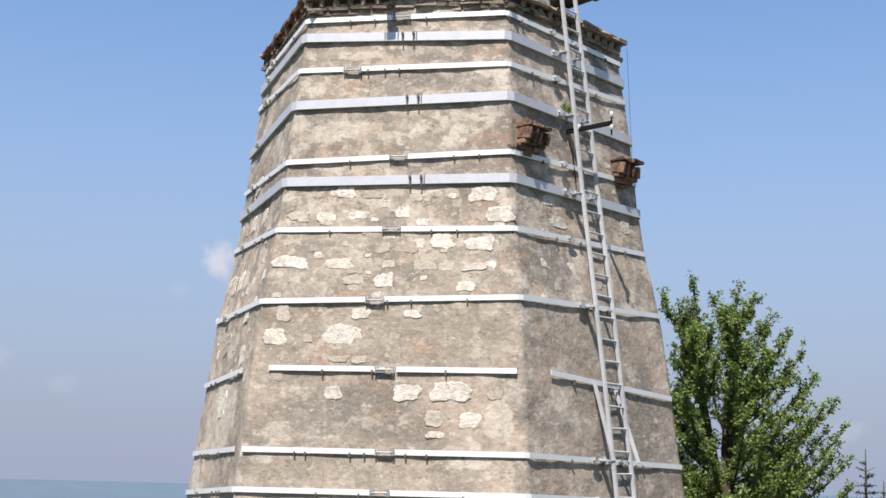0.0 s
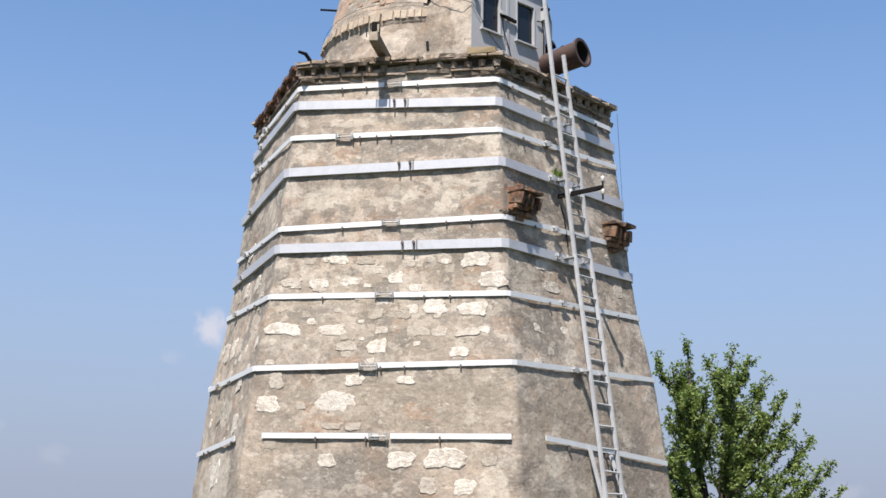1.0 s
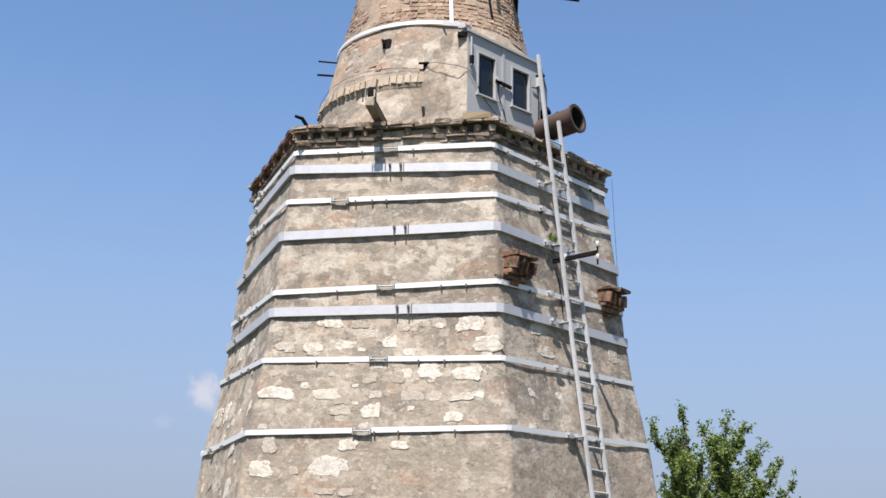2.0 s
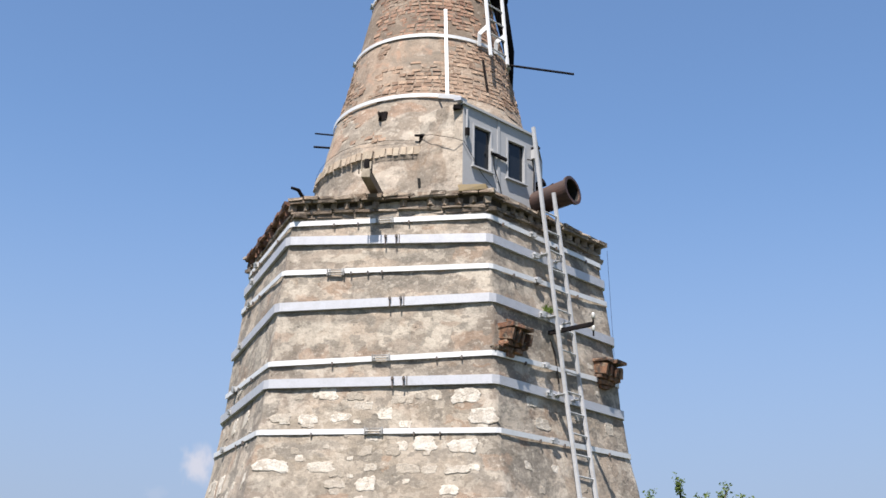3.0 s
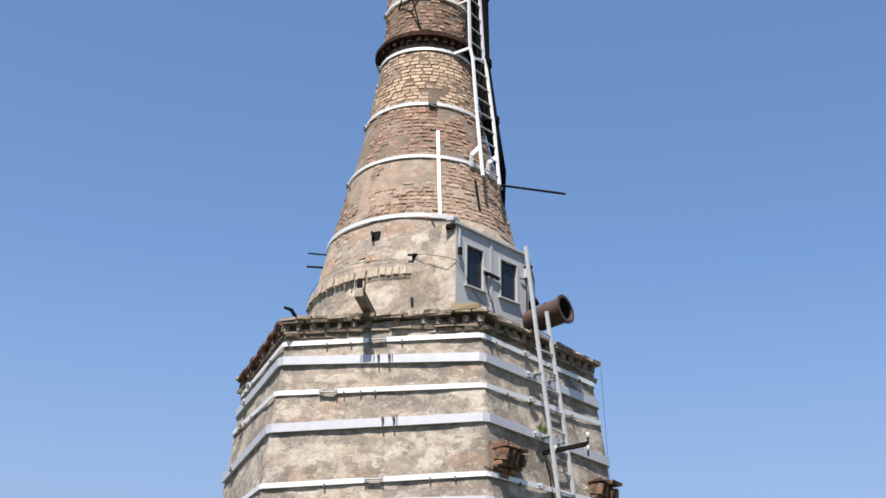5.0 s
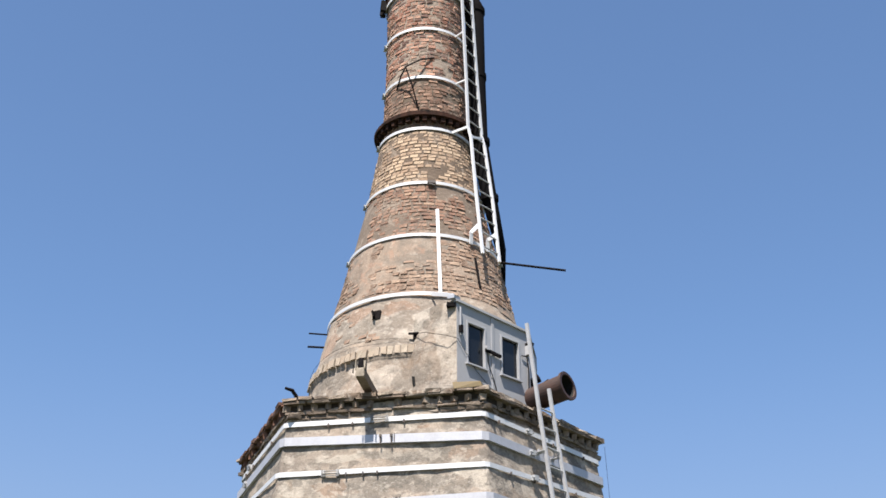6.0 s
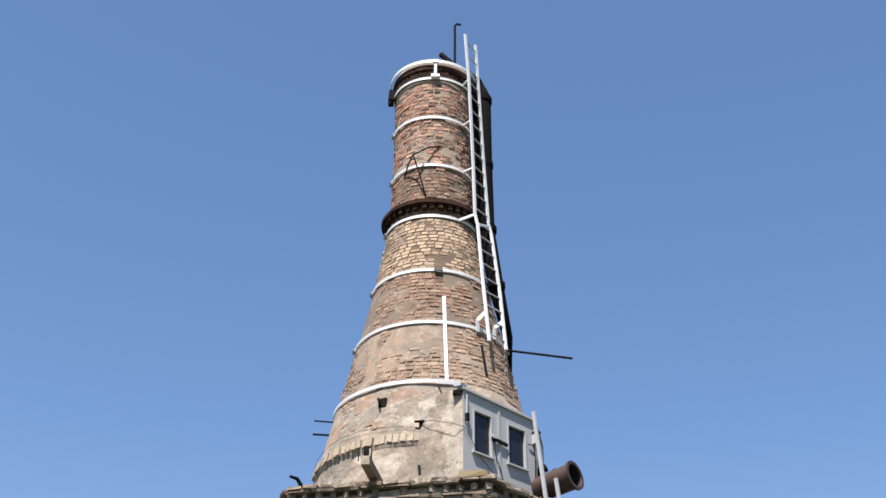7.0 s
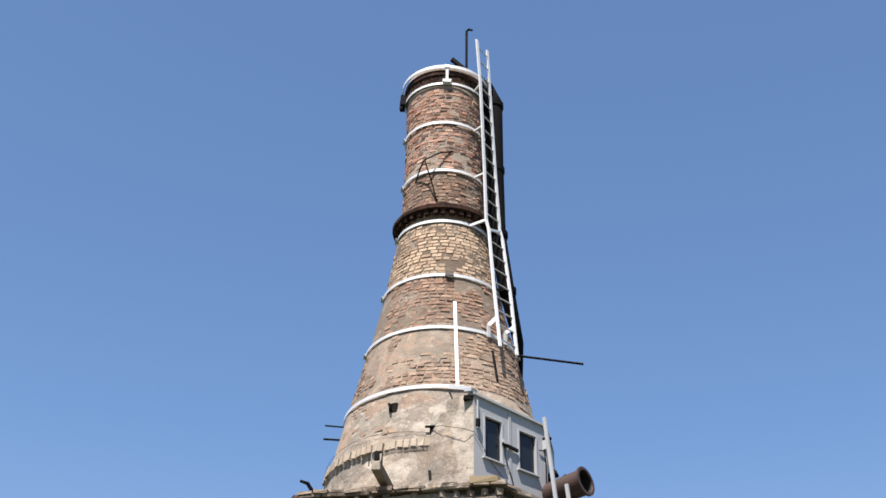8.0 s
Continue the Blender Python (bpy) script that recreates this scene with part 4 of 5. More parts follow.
# Thin dark bar added below the upper ladder's left rail.
child(Shape().bar(on_cone(36.5, 11.02, 0.03), on_cone(36.0, 10.45, 0.02), 0.035, 0.02, side=(0.8, 0.6, 0)).make("dark_strip", IRON, label="thin dark upright strip below the ladder"), chimney)


# ---- ladders ----
def ladder_foot():
    root = thing("lower_ladder", "grey steel ladder bracketed off the kiln wall", "ladder", group="kiln ladders", at=on_face(1, -0.05, 0.0, 0.2))
    left = [on_face(1, s, z, 0.2) for s, z in ((-0.20, 0.02), (-0.215, 1.67), (-0.25, 2.9), (-0.28, 4.0), (-0.21, 5.6), (-0.27, 7.0), (-0.30, 8.1), (-0.335, 9.56))]
    right = [on_face(1, s, z, 0.2) for s, z in ((0.20, 0.02), (0.20, 1.62), (0.145, 2.9), (0.12, 4.0), (0.17, 5.6), (0.10, 7.0), (0.052, 7.95), (0.02, 8.62))]
    u, n = face_axes(1)
    for line in (left, right):
        child(Shape().strip(line, 0.034, 0.05, u).make("rail", GALV), root)

    def at(line, z):
        for a, b in zip(line, line[1:]):
            if a.z <= z <= b.z:
                return a.lerp(b, (z - a.z) / (b.z - a.z))
        return line[-1]
    z = 0.35
    while z < 8.5:
        a, b = at(left, z), at(right, z + random.uniform(-0.01, 0.01))
        child(Shape().tube([a, b], 0.013, 8).make("rung", GALV), root)
        z += 0.292
    for z in (1.98, 3.98, 5.56, 6.66, 7.58):
        for line, s in ((left, -0.3), (right, 0.14)):
            p = at(line, z)
            q = p - n * 0.21
            sh = Shape().bar(p, q, 0.10 if s < 0 else 0.06, 0.012)
            sh.tube([p - n * 0.12 + Vector((0, 0, -0.04)), p - n * 0.12 + Vector((0, 0, 0.05))], 0.014, 6)
            child(sh.make("wall_bracket", GALV), root)
    for (s0, z0, o0), (s1, z1, o1) in (((-0.26, 2.97, 0.05), (-0.23, 1.98, 0.22)), ((0.22, 2.92, 0.05), (0.20, 1.96, 0.32))):
        child(Shape().bar(on_face(1, s0, z0, o0), on_face(1, s1, z1, o1), 0.05, 0.03, side=u).make("brace", GALV), root)


def ladder_top():
    root = thing("upper_ladder", "white steel ladder climbing the chimney", "ladder", group="kiln ladders", at=(1.0, 18.4, 11.0))
    left = [Vector(p) for p in ((0.535, 18.78, 17.60), (0.60, 18.83, 16.6), (0.665, 18.90, 14.85), (0.69, 18.86, 13.72), (0.735, 18.83, 13.48), (0.80, 18.59, 12.24), (0.875, 18.28, 11.02))]
    right = [Vector(p) for p in ((0.735, 19.08, 17.60), (0.785, 19.13, 16.6), (0.87, 19.20, 14.85), (0.93, 19.16, 13.72), (0.975, 19.13, 13.48), (1.085, 18.89, 12.24), (1.15, 18.58, 11.02))]
    for line in (left, right):
        child(Shape().strip(line, 0.05, 0.03, (0.7, 0.7, 0)).make("rail", WHITE_STEEL), root)

    def at(line, z):
        for a, b in zip(line, line[1:]):
            if b.z <= z <= a.z:
                return a.lerp(b, (a.z - z) / (a.z - b.z))
        return line[-1]
    z = 11.18
    while z < 17.5:
        child(Shape().tube([at(left, z), at(right, z)], 0.012, 8).make("rung", GALV), root)
        z += 0.298
    stays = ((on_cone(33, 13.57, 0.03), at(left, 13.72)), (at(left, 13.50), at(right, 13.66)), (on_cone(75, 13.6, 0.03), at(right, 13.7)))
    for a, b in stays:
        child(Shape().bar(a, b, 0.03, 0.04).make("stay", WHITE_STEEL), root)
    for foot, line, z in ((on_cone(35, 11.27, 0.04), left, 11.62), (on_cone(52, 11.27, 0.04), right, 11.60)):
        up = foot + Vector((0.0, -0.02, 0.20))
        end = at(line, z)
        sh = Shape().bar(foot, up, 0.06, 0.02, side=(0.8, 0.6, 0))
        sh.bar(up, end, 0.02, 0.06)
        child(sh.make("foot_bracket", WHITE_STEEL), root)
    for z in (15.7, 14.7, 16.6):
        child(Shape().bar(on_cone(48, z, 0.02), at(left, z), 0.03, 0.03).make("stay", WHITE_STEEL), root)


ladder_foot()
ladder_top()


# ---- little hut on the ledge ----
HUT_A, HUT_TURN, HUT_W, HUT_Z0, HUT_Z1 = Vector((0.440, 17.31, 0)), 43.0, 1.475, 8.22, 9.73


def on_hut(s, z, out=0.0):
    a = radians(HUT_TURN)
    return HUT_A + Vector((math.cos(a), math.sin(a), 0)) * s + Vector((math.sin(a), -math.cos(a), 0)) * out + Vector((0, 0, z))


def hut_pose(s, z, out=0.0):
    return Matrix.Translation(on_hut(s, z, out)) @ pose(0, 0, 0, 0, 0, HUT_TURN + 180)


def holed_board(s0, s1, z0, z1, w0, w1, h0, h1, thick):
    """A board with one opening right through it."""
    xs, zs = (s0, w0, w1, s1), (z0, h0, h1, z1)
    v, f = [], []
    for o in (0.0, -thick):
        v += [on_hut(x, z, o) for z in zs for x in xs]
    for j in range(3):
        for i in range(3):
            if (i, j) != (1, 1):
                a = j * 4 + i
                f.append((a, a + 1, a + 5, a + 4))
                f.append((a + 20, a + 21, a + 17, a + 16))
    outer = [0, 1, 2, 3, 7, 11, 15, 14, 13, 12, 8, 4]
    for a, b in zip(outer, outer[1:] + outer[:1]):
        f.append((b, a, a + 16, b + 16))
    for a, b in zip((5, 6, 10, 9), (6, 10, 9, 5)):
        f.append((a, b, b + 16, a + 16))
    return v, f


def hut():
    root = thing("ledge_hut", "small grey boarded hut with two dark windows", "hut", at=(1.0, 18.2, 8.3))
    for s0, s1, w0, w1, h0, h1 in ((0.0, 0.71, 0.215, 0.555, 8.855, 9.47), (0.718, HUT_W, 0.92, 1.27, 8.875, 9.46)):
        child(mesh_object("board", *holed_board(s0, s1, HUT_Z0, HUT_Z1 - 0.03 * (s0 > 0.5), w0, w1, h0, h1, 0.05), PANEL, label="grey painted board"), root)
        win = new("window")
        child(win, root)
        tagged(win, "dark window in a pale frame")
        e = 0.012
        for a, b, wide, high in ((on_hut(w0 - e, h0 - 0.04, 0.008), on_hut(w0 - e, h1 + 0.03, 0.008), 0.026, 0.012), (on_hut(w1 + e, h0 - 0.04, 0.008), on_hut(w1 + e, h1 + 0.03, 0.008), 0.026, 0.012)):
            child(Shape().bar(a, b, wide, high, side=(0.731, 0.682, 0)).make("frame", TRIM), win)
        child(Shape().bar(on_hut(w0, h1 + 0.012, 0.008), on_hut(w1, h1 + 0.012, 0.008), 0.012, 0.024).make("frame", TRIM), win)
        child(Shape().bar(on_hut(w0 - 0.05, h0 - 0.03, 0.02), on_hut(w1 + 0.05, h0 - 0.03, 0.02) , 0.05, 0.022).make("sill", TRIM), win)
        child(mesh_object("pane", [on_hut(w0, h0, -0.035), on_hut(w1, h0, -0.035), on_hut(w1, h1, -0.035), on_hut(w0, h1, -0.035),
                                   on_hut(w0, h0, -0.045), on_hut(w1, h0, -0.045), on_hut(w1, h1, -0.045), on_hut(w0, h1, -0.045)],
                          [(0, 1, 2, 3), (7, 6, 5, 4), (0, 4, 5, 1), (1, 5, 6, 2), (2, 6, 7, 3), (3, 7, 4, 0)], PANE), win)
    child(Shape().bar(on_hut(0.724, HUT_Z0, 0.006), on_hut(0.724, HUT_Z1 - 0.02, 0.006), 0.05, 0.012, side=(0.731, 0.682, 0)).make("cover_strip", PANEL), root)
    child(Shape().bar(on_hut(HUT_W + 0.012, HUT_Z0, -0.02), on_hut(HUT_W + 0.012, HUT_Z1 - 0.06, -0.02), 0.03, 0.08, side=(0.731, 0.682, 0)).make("corner_post", PANEL), root)
    # side wall towards the chimney, roof slab
    b, c = on_hut(HUT_W - 0.02, 0, -0.06), Vector((1.72, 19.3, 0))
    sh = Shape().bar(Vector((b.x, b.y, 8.93)), Vector((c.x, c.y, 8.93)), 0.05, 1.45)
    child(sh.make("side_wall", PANEL), root)
    roof = Shape()
    ring = [on_hut(-0.03, 0, 0.035), on_hut(HUT_W + 0.03, 0, 0.035), Vector((1.75, 19.35, 0)), Vector((0.5, 19.3, 0)), Vector((-0.15, 18.2, 0))]
    drop = (0, -0.05, -0.05, 0.02, 0.03)
    pts = [p + Vector((0, 0, HUT_Z1 + d)) for p, d in zip(ring, drop)] + [p + Vector((0, 0, HUT_Z1 + d + 0.035)) for p, d in zip(ring, drop)]
    roof.add(pts, [(4, 3, 2, 1, 0), (5, 6, 7, 8, 9)] + [(i, (i + 1) % 5, (i + 1) % 5 + 5, i + 5) for i in range(5)])
    child(roof.make("roof", PANEL), root)
    # plastered wing between hut and chimney
    v, f, n, m = [], [], 26, 34
    for j in range(m + 1):
        t = j / m
        z = HUT_Z0 + (HUT_Z1 - HUT_Z0 + 0.04) * t
        end = Vector((-0.36 + 0.16 * t, 19.5 - cone_r(z) + 0.06, z))
        start = Vector((HUT_A.x - 0.004, HUT_A.y, z))
        for i in range(n + 1):
            s = i / n
            p = start.lerp(end, s) + Vector((0, -0.07 * math.sin(math.pi * s), 0))
            p.y += 0.03 * (noise.noise(p * 2.1) + 0.6 * noise.noise(p * 5)) * min(1, 6 * s)
            v.append(p)
    for j in range(m):
        for i in range(n):
            a = j * (n + 1) + i
            f.append((a + 1, a, a + n + 1, a + n + 2))
    child(mesh_object("wing_wall", v, f, CHIMNEY_PLASTER, smooth=True, label="plastered wall beside the boards"), root)
    child(Shape().bar((0.35, 17.37, 9.815), (0.447, 17.29, 9.79), 0.14, 0.05).make("cap", GREY_STEEL), root)
    child(Shape().block(Matrix.Translation((0.355, 17.34, 9.69)), 0.13, 0.12, 0.06, 0.01).make("lamp_bracket", IRON), root)
    child(Shape().bar(on_cone(4, 10.165, 0.035), (0.395, 17.31, 9.835), 0.014, 0.055).make("tie_bar", WHITE_STEEL, label="white flat steel tie"), root)
    # fittings on the boards
    child(Shape().bar(on_hut(0.55, 9.14, 0.03), on_hut(0.865, 9.115, 0.03), 0.03, 0.045).make("latch_bar", IRON, label="dark latch bar"), root)
    child(Shape().block(hut_pose(0.59, 9.17, 0.03), 0.07, 0.05, 0.06).make("latch_box", TRIM), root)
    child(Shape().tube([on_hut(0.05, 9.66, 0.025), on_hut(0.05, 9.22, 0.025)], 0.014, 6).make("conduit", PANEL), root)
    child(Shape().block(hut_pose(0.055, 9.31, 0.03), 0.05, 0.05, 0.12).make("switch_box", IRON), root)
    child(Shape().block(hut_pose(1.465, 9.385, 0.04), 0.07, 0.10, 0.15).make("lamp_housing", TRIM), root)
    child(Shape().block(hut_pose(1.475, 9.485, 0.05), 0.09, 0.11, 0.04).make("lamp_hood", IRON), root)
    child(Shape().tube([on_hut(1.33, 9.27, 0.02), on_hut(1.43, 9.28, 0.03), on_hut(1.46, 9.12, 0.03), on_hut(1.46, 8.4, 0.02)], 0.010, 5).make("conduit", IRON), root)
    cable = [on_cone(-4, 9.40, 0.08), (-0.02, 17.47, 9.32), (0.12, 17.36, 9.25), (0.28, 17.27, 9.19)] + [on_hut(s, z, 0.02) for s, z in ((0.0, 9.15), (0.16, 8.98), (0.35, 8.77), (0.61, 8.59), (0.8, 8.47), (1.1, 8.33), (1.42, 8.26))]
    child(Shape().tube(cable, 0.0042, 5).make("cable", IRON, label="thin dark cable"), root)
    child(Shape().tube([on_hut(0.59, 9.14, 0.03), on_hut(0.61, 8.92, 0.03), on_hut(0.73, 8.68, 0.025), on_hut(0.81, 8.46, 0.02)], 0.007, 5).make("cable", IRON, label="thin dark cable"), root)


hut()


# ---- rusty tube and funnels beside the hut ----
def tube_end():
    root = thing("rusty_tube", "wide rusty steel tube with an open flanged mouth", "pipe", at=(1.36, 18.55, 8.42))
    a, b = Vector((1.36, 18.55, 8.60)), Vector((2.07, 18.0, 8.715))
    d = (b - a).normalized()
    n = 28
    side = d.cross(Vector((0, 0, 1))).normalized()
    up = side.cross(d)

    def rings(prof, name, material):
        v, f = [], []
        for t, r in prof:
            for k in range(n):
                w = 6.28319 * k / n
                v.append(a + d * t + (side * math.cos(w) + up * math.sin(w)) * r)
        for i in range(len(prof) - 1):
            for k in range(n):
                p, q = i * n + k, i * n + (k + 1) % n
                f.append((p, q, q + n, p + n))
        child(mesh_object(name, v, f, material, smooth=False), root)
    ln = (b - a).length
    rings(((0, 0.17), (ln * 0.55, 0.185), (ln - 0.03, 0.192), (ln - 0.001, 0.192)), "barrel", RUST)
    rings(((ln, 0.178), (0.02, 0.155), (0.02, 0.001)), "bore", NEAR_BLACK)
    rings(((ln - 0.035, 0.190), (ln - 0.03, 0.222), (ln + 0.006, 0.222), (ln + 0.006, 0.176), (ln - 0.02, 0.174)), "flange", RUST)
    child(Shape().bar(a + d * 0.3 - Vector((0, 0, 0.2)), a + d * 0.3 - Vector((0, 0, 0.4)), 0.12, 0.3).make("saddle", IRON), root)
    for x, y, z, r in ((1.63, 18.45, 8.98, 0.06), (1.78, 18.4, 8.90, 0.045)):
        f = thing("pipe_stub", "small dark open pipe stub on the ledge", "pipe", at=(x, y, 8.42))
        sh = Shape().tube([(x - 0.1, y + 0.1, z - 0.2), (x - 0.04, y + 0.03, z - 0.02), (x + 0.06, y - 0.03, z + 0.02)], [r * 0.7, r, r * 1.15], 12)
        sh.tube([(x - 0.1, y + 0.1, 8.3), (x - 0.1, y + 0.1, z - 0.18)], r * 0.6, 8)
        child(sh.make("stub", IRON, smooth=True), f)


tube_end()


# ---- things on the ledge and the walls ----
def ledge_things():
    g = thing("rain_spout", "weathered timber spout jutting over the cornice", "spout", at=on_face(0, -0.23, 8.3, 0.1))
    a, b = on_face(0, -0.235, 8.40, 0.52), on_face(0, -0.235, 8.36, -0.5)
    child(Shape().bar(a, b, 0.12, 0.13).make("beam", TIMBER), g)
    m = face_pose(0, -0.235, 8.40, 0.52)
    sh = Shape()
    sh.block(m @ pose(0, 0.01, 0.0), 0.13, 0.04, 0.13, 0.01)
    for dx in (-0.062, 0.062):
        sh.block(m @ pose(dx, 0.0, 0.11), 0.022, 0.05, 0.13, 0.006)
    child(sh.make("end_board", PALE_BOARD, label="pale end board"), g)
    sh = Shape().block(m @ pose(0.0, -0.03, 0.15), 0.07, 0.09, 0.13, 0.012)
    sh.bar(m @ Vector((-0.09, 0.045, -0.02)), m @ Vector((-0.09, 0.045, 0.10)), 0.015, 0.015)
    sh.bar(m @ Vector((0.09, 0.045, -0.02)), m @ Vector((0.09, 0.045, 0.10)), 0.015, 0.015)
    child(sh.make("iron_strap", IRON), g)
    h = thing("iron_hook", "bent dark iron hook on the cornice corner", "hook", at=(-1.80, 17.5, 8.2))
    child(Shape().tube([(-1.80, 17.5, 8.15), (-1.80, 17.46, 8.30), (-1.87, 17.42, 8.40), (-1.97, 17.38, 8.42)], [0.03, 0.03, 0.028, 0.02], 7).make("hook", IRON), h)
    s = thing("coping_stone", "yellow lichened coping stone on the cornice", "stone", at=on_face(0, 1.15, 8.24, 0.0))
    child(Shape().block(face_pose(0, 1.17, 8.285, -0.02), 0.42, 0.3, 0.085, 0.02).make("block", LICHEN), s)
    arm = thing("insulator_arm", "dark steel arm with white porcelain insulators", "bracket", at=on_face(1, -0.09, 6.5, 0.0))
    p, q = on_face(1, -0.20, 6.46, -0.02), on_face(1, -0.14, 6.46, 0.0) + face_axes(1)[1] * 0.70 + Vector((0, 0, 0.03))
    child(Shape().bar(p, q, 0.05, 0.055).make("arm", IRON), arm)
    child(Shape().tube([q + Vector((0, 0, -0.17)), q + Vector((0, 0, 0.15))], 0.012, 8).make("pin", IRON), arm)
    for dz in (0.12, -0.06):
        prof = [(-0.04, 0.015), (-0.028, 0.025), (0.0, 0.020), (0.018, 0.026), (0.038, 0.013)]
        child(Shape().tube([q + Vector((0, 0, dz + t)) for t, r in prof], [r for t, r in prof], 12).make("insulator", PORCELAIN, smooth=True), arm)
    mid = p.lerp(q, 0.3)
    child(Shape().tube([mid + Vector((0, 0, 0.0)), mid + Vector((0, 0, 0.07))], 0.03, 10).make("insulator", PORCELAIN), arm)
    child(Shape().tube([p + Vector((0, 0, 0.0)), on_face(1, -0.12, 6.2, 0.02), on_face(1, -0.10, 5.75, 0.03)], 0.012, 6).make("lead", IRON), arm)
    w = thing("slack_wire", "thin dark wire hanging from the cornice", "wire", at=(2.72, 19.1, 8.15))
    child(Shape().tube([(2.72, 19.2, 8.2), (2.735, 19.15, 7.6), (2.76, 19.1, 6.8), (2.80, 19.1, 5.8), (2.90, 19.05, 4.6)], 0.0028, 5).make("wire", IRON), w)
    sh = Shape()
    rnd = random.Random(3)
    for _ in range(60):
        c = on_face(1, -0.26 + rnd.uniform(-0.10, 0.10), 6.75 + rnd.uniform(-0.02, 0.03), 0.06 + rnd.uniform(-0.03, 0.03))
        d = Vector((rnd.uniform(-1, 1), rnd.uniform(-1, 0.3), rnd.uniform(0.2, 1.3))).normalized() * rnd.uniform(0.05, 0.11)
        e = d.cross(Vector((rnd.uniform(-1, 1), 1, 0))).normalized() * 0.008
        sh.add([c - e, c + e, c + d * 0.7 + e * 0.8, c + d], [(0, 1, 2, 3)])
    tagged(sh.make("weed", LEAF), "small green weed rooted behind a band", "plant")


# ---- trees ----
def leaf_material(name, a, b):
    m = Nodes(name, 0.55)
    c = m.mix(m.piece(), a, b)
    c = m.mix(m.math("MULTIPLY", m.noise(1.2, 4), 0.5), c, a)
    mat = m.done(c)
    t = m.tree
    tr = t.nodes.new("ShaderNodeBsdfTranslucent")
    t.links.new(c, tr.inputs["Color"])
    mx = t.nodes.new("ShaderNodeMixShader")
    mx.inputs[0].default_value = 0.45
    t.links.new(m.bsdf.outputs[0], mx.inputs[1])
    t.links.new(tr.outputs[0], mx.inputs[2])
    t.links.new(mx.outputs[0], t.nodes["Material Output"].inputs["Surface"])
    return mat


LEAF = leaf_material("cherry leaf", (0.11, 0.18, 0.03), (0.34, 0.43, 0.11))
# Needle green is lightened, with the haze put into its colour.
NEEDLE = leaf_material("spruce needle", (0.05, 0.085, 0.045), (0.13, 0.165, 0.09))
BARK = rust_material("grey bark", (0.10, 0.075, 0.055), (0.055, 0.042, 0.032), 0.9)
ledge_things()


def broadleaf(x, y):
    """A young fruit tree: two upright leaders, limbs that rise outwards, and short leafy shoots on them."""
    root = thing("cherry_tree", "leafy green tree with upright ragged shoots", "tree", at=(x, y, 0))
    rnd = random.Random(11)
    leader = [Vector((x + a, y, z)) for a, z in ((0, -0.1), (0.02, 1.2), (0.0, 2.6), (0.06, 4.0), (0.16, 5.2), (0.36, 6.2))]
    second = [Vector((x + a, y + 0.1, z)) for a, z in ((0.0, 1.4), (-0.25, 2.4), (-0.5, 3.8), (-0.62, 5.2), (-0.68, 6.45))]
    child(Shape().tube(leader, [0.17, 0.14, 0.11, 0.075, 0.04, 0.012], 12).make("trunk", BARK, smooth=True), root)
    child(Shape().tube(second, [0.10, 0.085, 0.06, 0.035, 0.010], 10).make("trunk", BARK, smooth=True), root)

    def at(line, z):
        for a, b in zip(line, line[1:]):
            if a.z <= z <= b.z:
                return a.lerp(b, (z - a.z) / (b.z - a.z))
        return line[-1] if z > line[-1].z else line[0]

    def reach(z):
        return float(np.interp(z, (0.8, 1.7, 2.4, 3.2, 4.3, 4.9, 5.3, 5.6, 6.4), (2.4, 2.7, 2.85, 2.6, 1.85, 1.45, 1.1, 0.85, 0.3)))
    tips = [(0.72, 0.1, 6.02), (1.04, -0.1, 5.55), (1.52, 0.1, 5.22), (1.76, -0.2, 4.82), (2.1, 0.1, 4.32), (2.45, -0.1, 3.7), (2.72, 0.1, 3.15), (2.84, 0.2, 2.42), (2.7, -0.2, 1.72),
            (-1.38, 0.0, 6.0), (-0.2, 0.3, 6.0), (-1.1, -0.3, 5.8)]
    for i in range(128):
        a, z = 2.39996 * i + rnd.uniform(-0.4, 0.4), 1.0 + 4.8 * (i / 128) ** 1.1
        r = reach(z) * rnd.uniform(0.5, 0.98)
        tips.append((r * math.cos(a) - (0.15 if z > 4.5 else 0), r * math.sin(a) * 0.95, z + rnd.uniform(-0.25, 0.2)))
    leaves = Shape()
    def leafy(line, out, many, least, twigs):
        """Short shoots on a limb, with leaves in loose rosettes along them."""
        n = len(line) - 1
        for _ in range(many):
            t = rnd.uniform(least, 1.0)
            p = line[min(n - 1, int(t * n))].lerp(line[min(n, int(t * n) + 1)], rnd.random())
            d = (out * rnd.uniform(0.1, 0.9) + Vector((rnd.uniform(-0.8, 0.8), rnd.uniform(-0.8, 0.8), rnd.uniform(-0.25, 1.1)))).normalized()
            ln = rnd.uniform(0.10, 0.42) * (1.2 - 0.55 * t)
            tip = p + d * ln + Vector((0, 0, ln * 0.3))
            twigs.tube([p, (p + tip) / 2 + Vector((0, 0, -0.015)), tip], [0.008, 0.006, 0.003], 4, caps=False)
            for _ in range(3 + int(ln * 10)):
                c = p.lerp(tip, rnd.uniform(0.15, 1.05))
                for _ in range(rnd.randint(3, 6)):
                    q = c + Vector([rnd.gauss(0, 0.03) for _ in range(3)])
                    w = Vector((rnd.uniform(-1, 1), rnd.uniform(-1, 1), rnd.uniform(-0.7, 0.7))).normalized() * rnd.uniform(0.05, 0.105)
                    e = w.cross(Vector((rnd.uniform(-1, 1), rnd.uniform(-1, 1), rnd.uniform(0, 1)))).normalized() * w.length * 0.28
                    sag = Vector((0, 0, -w.length * 0.15))
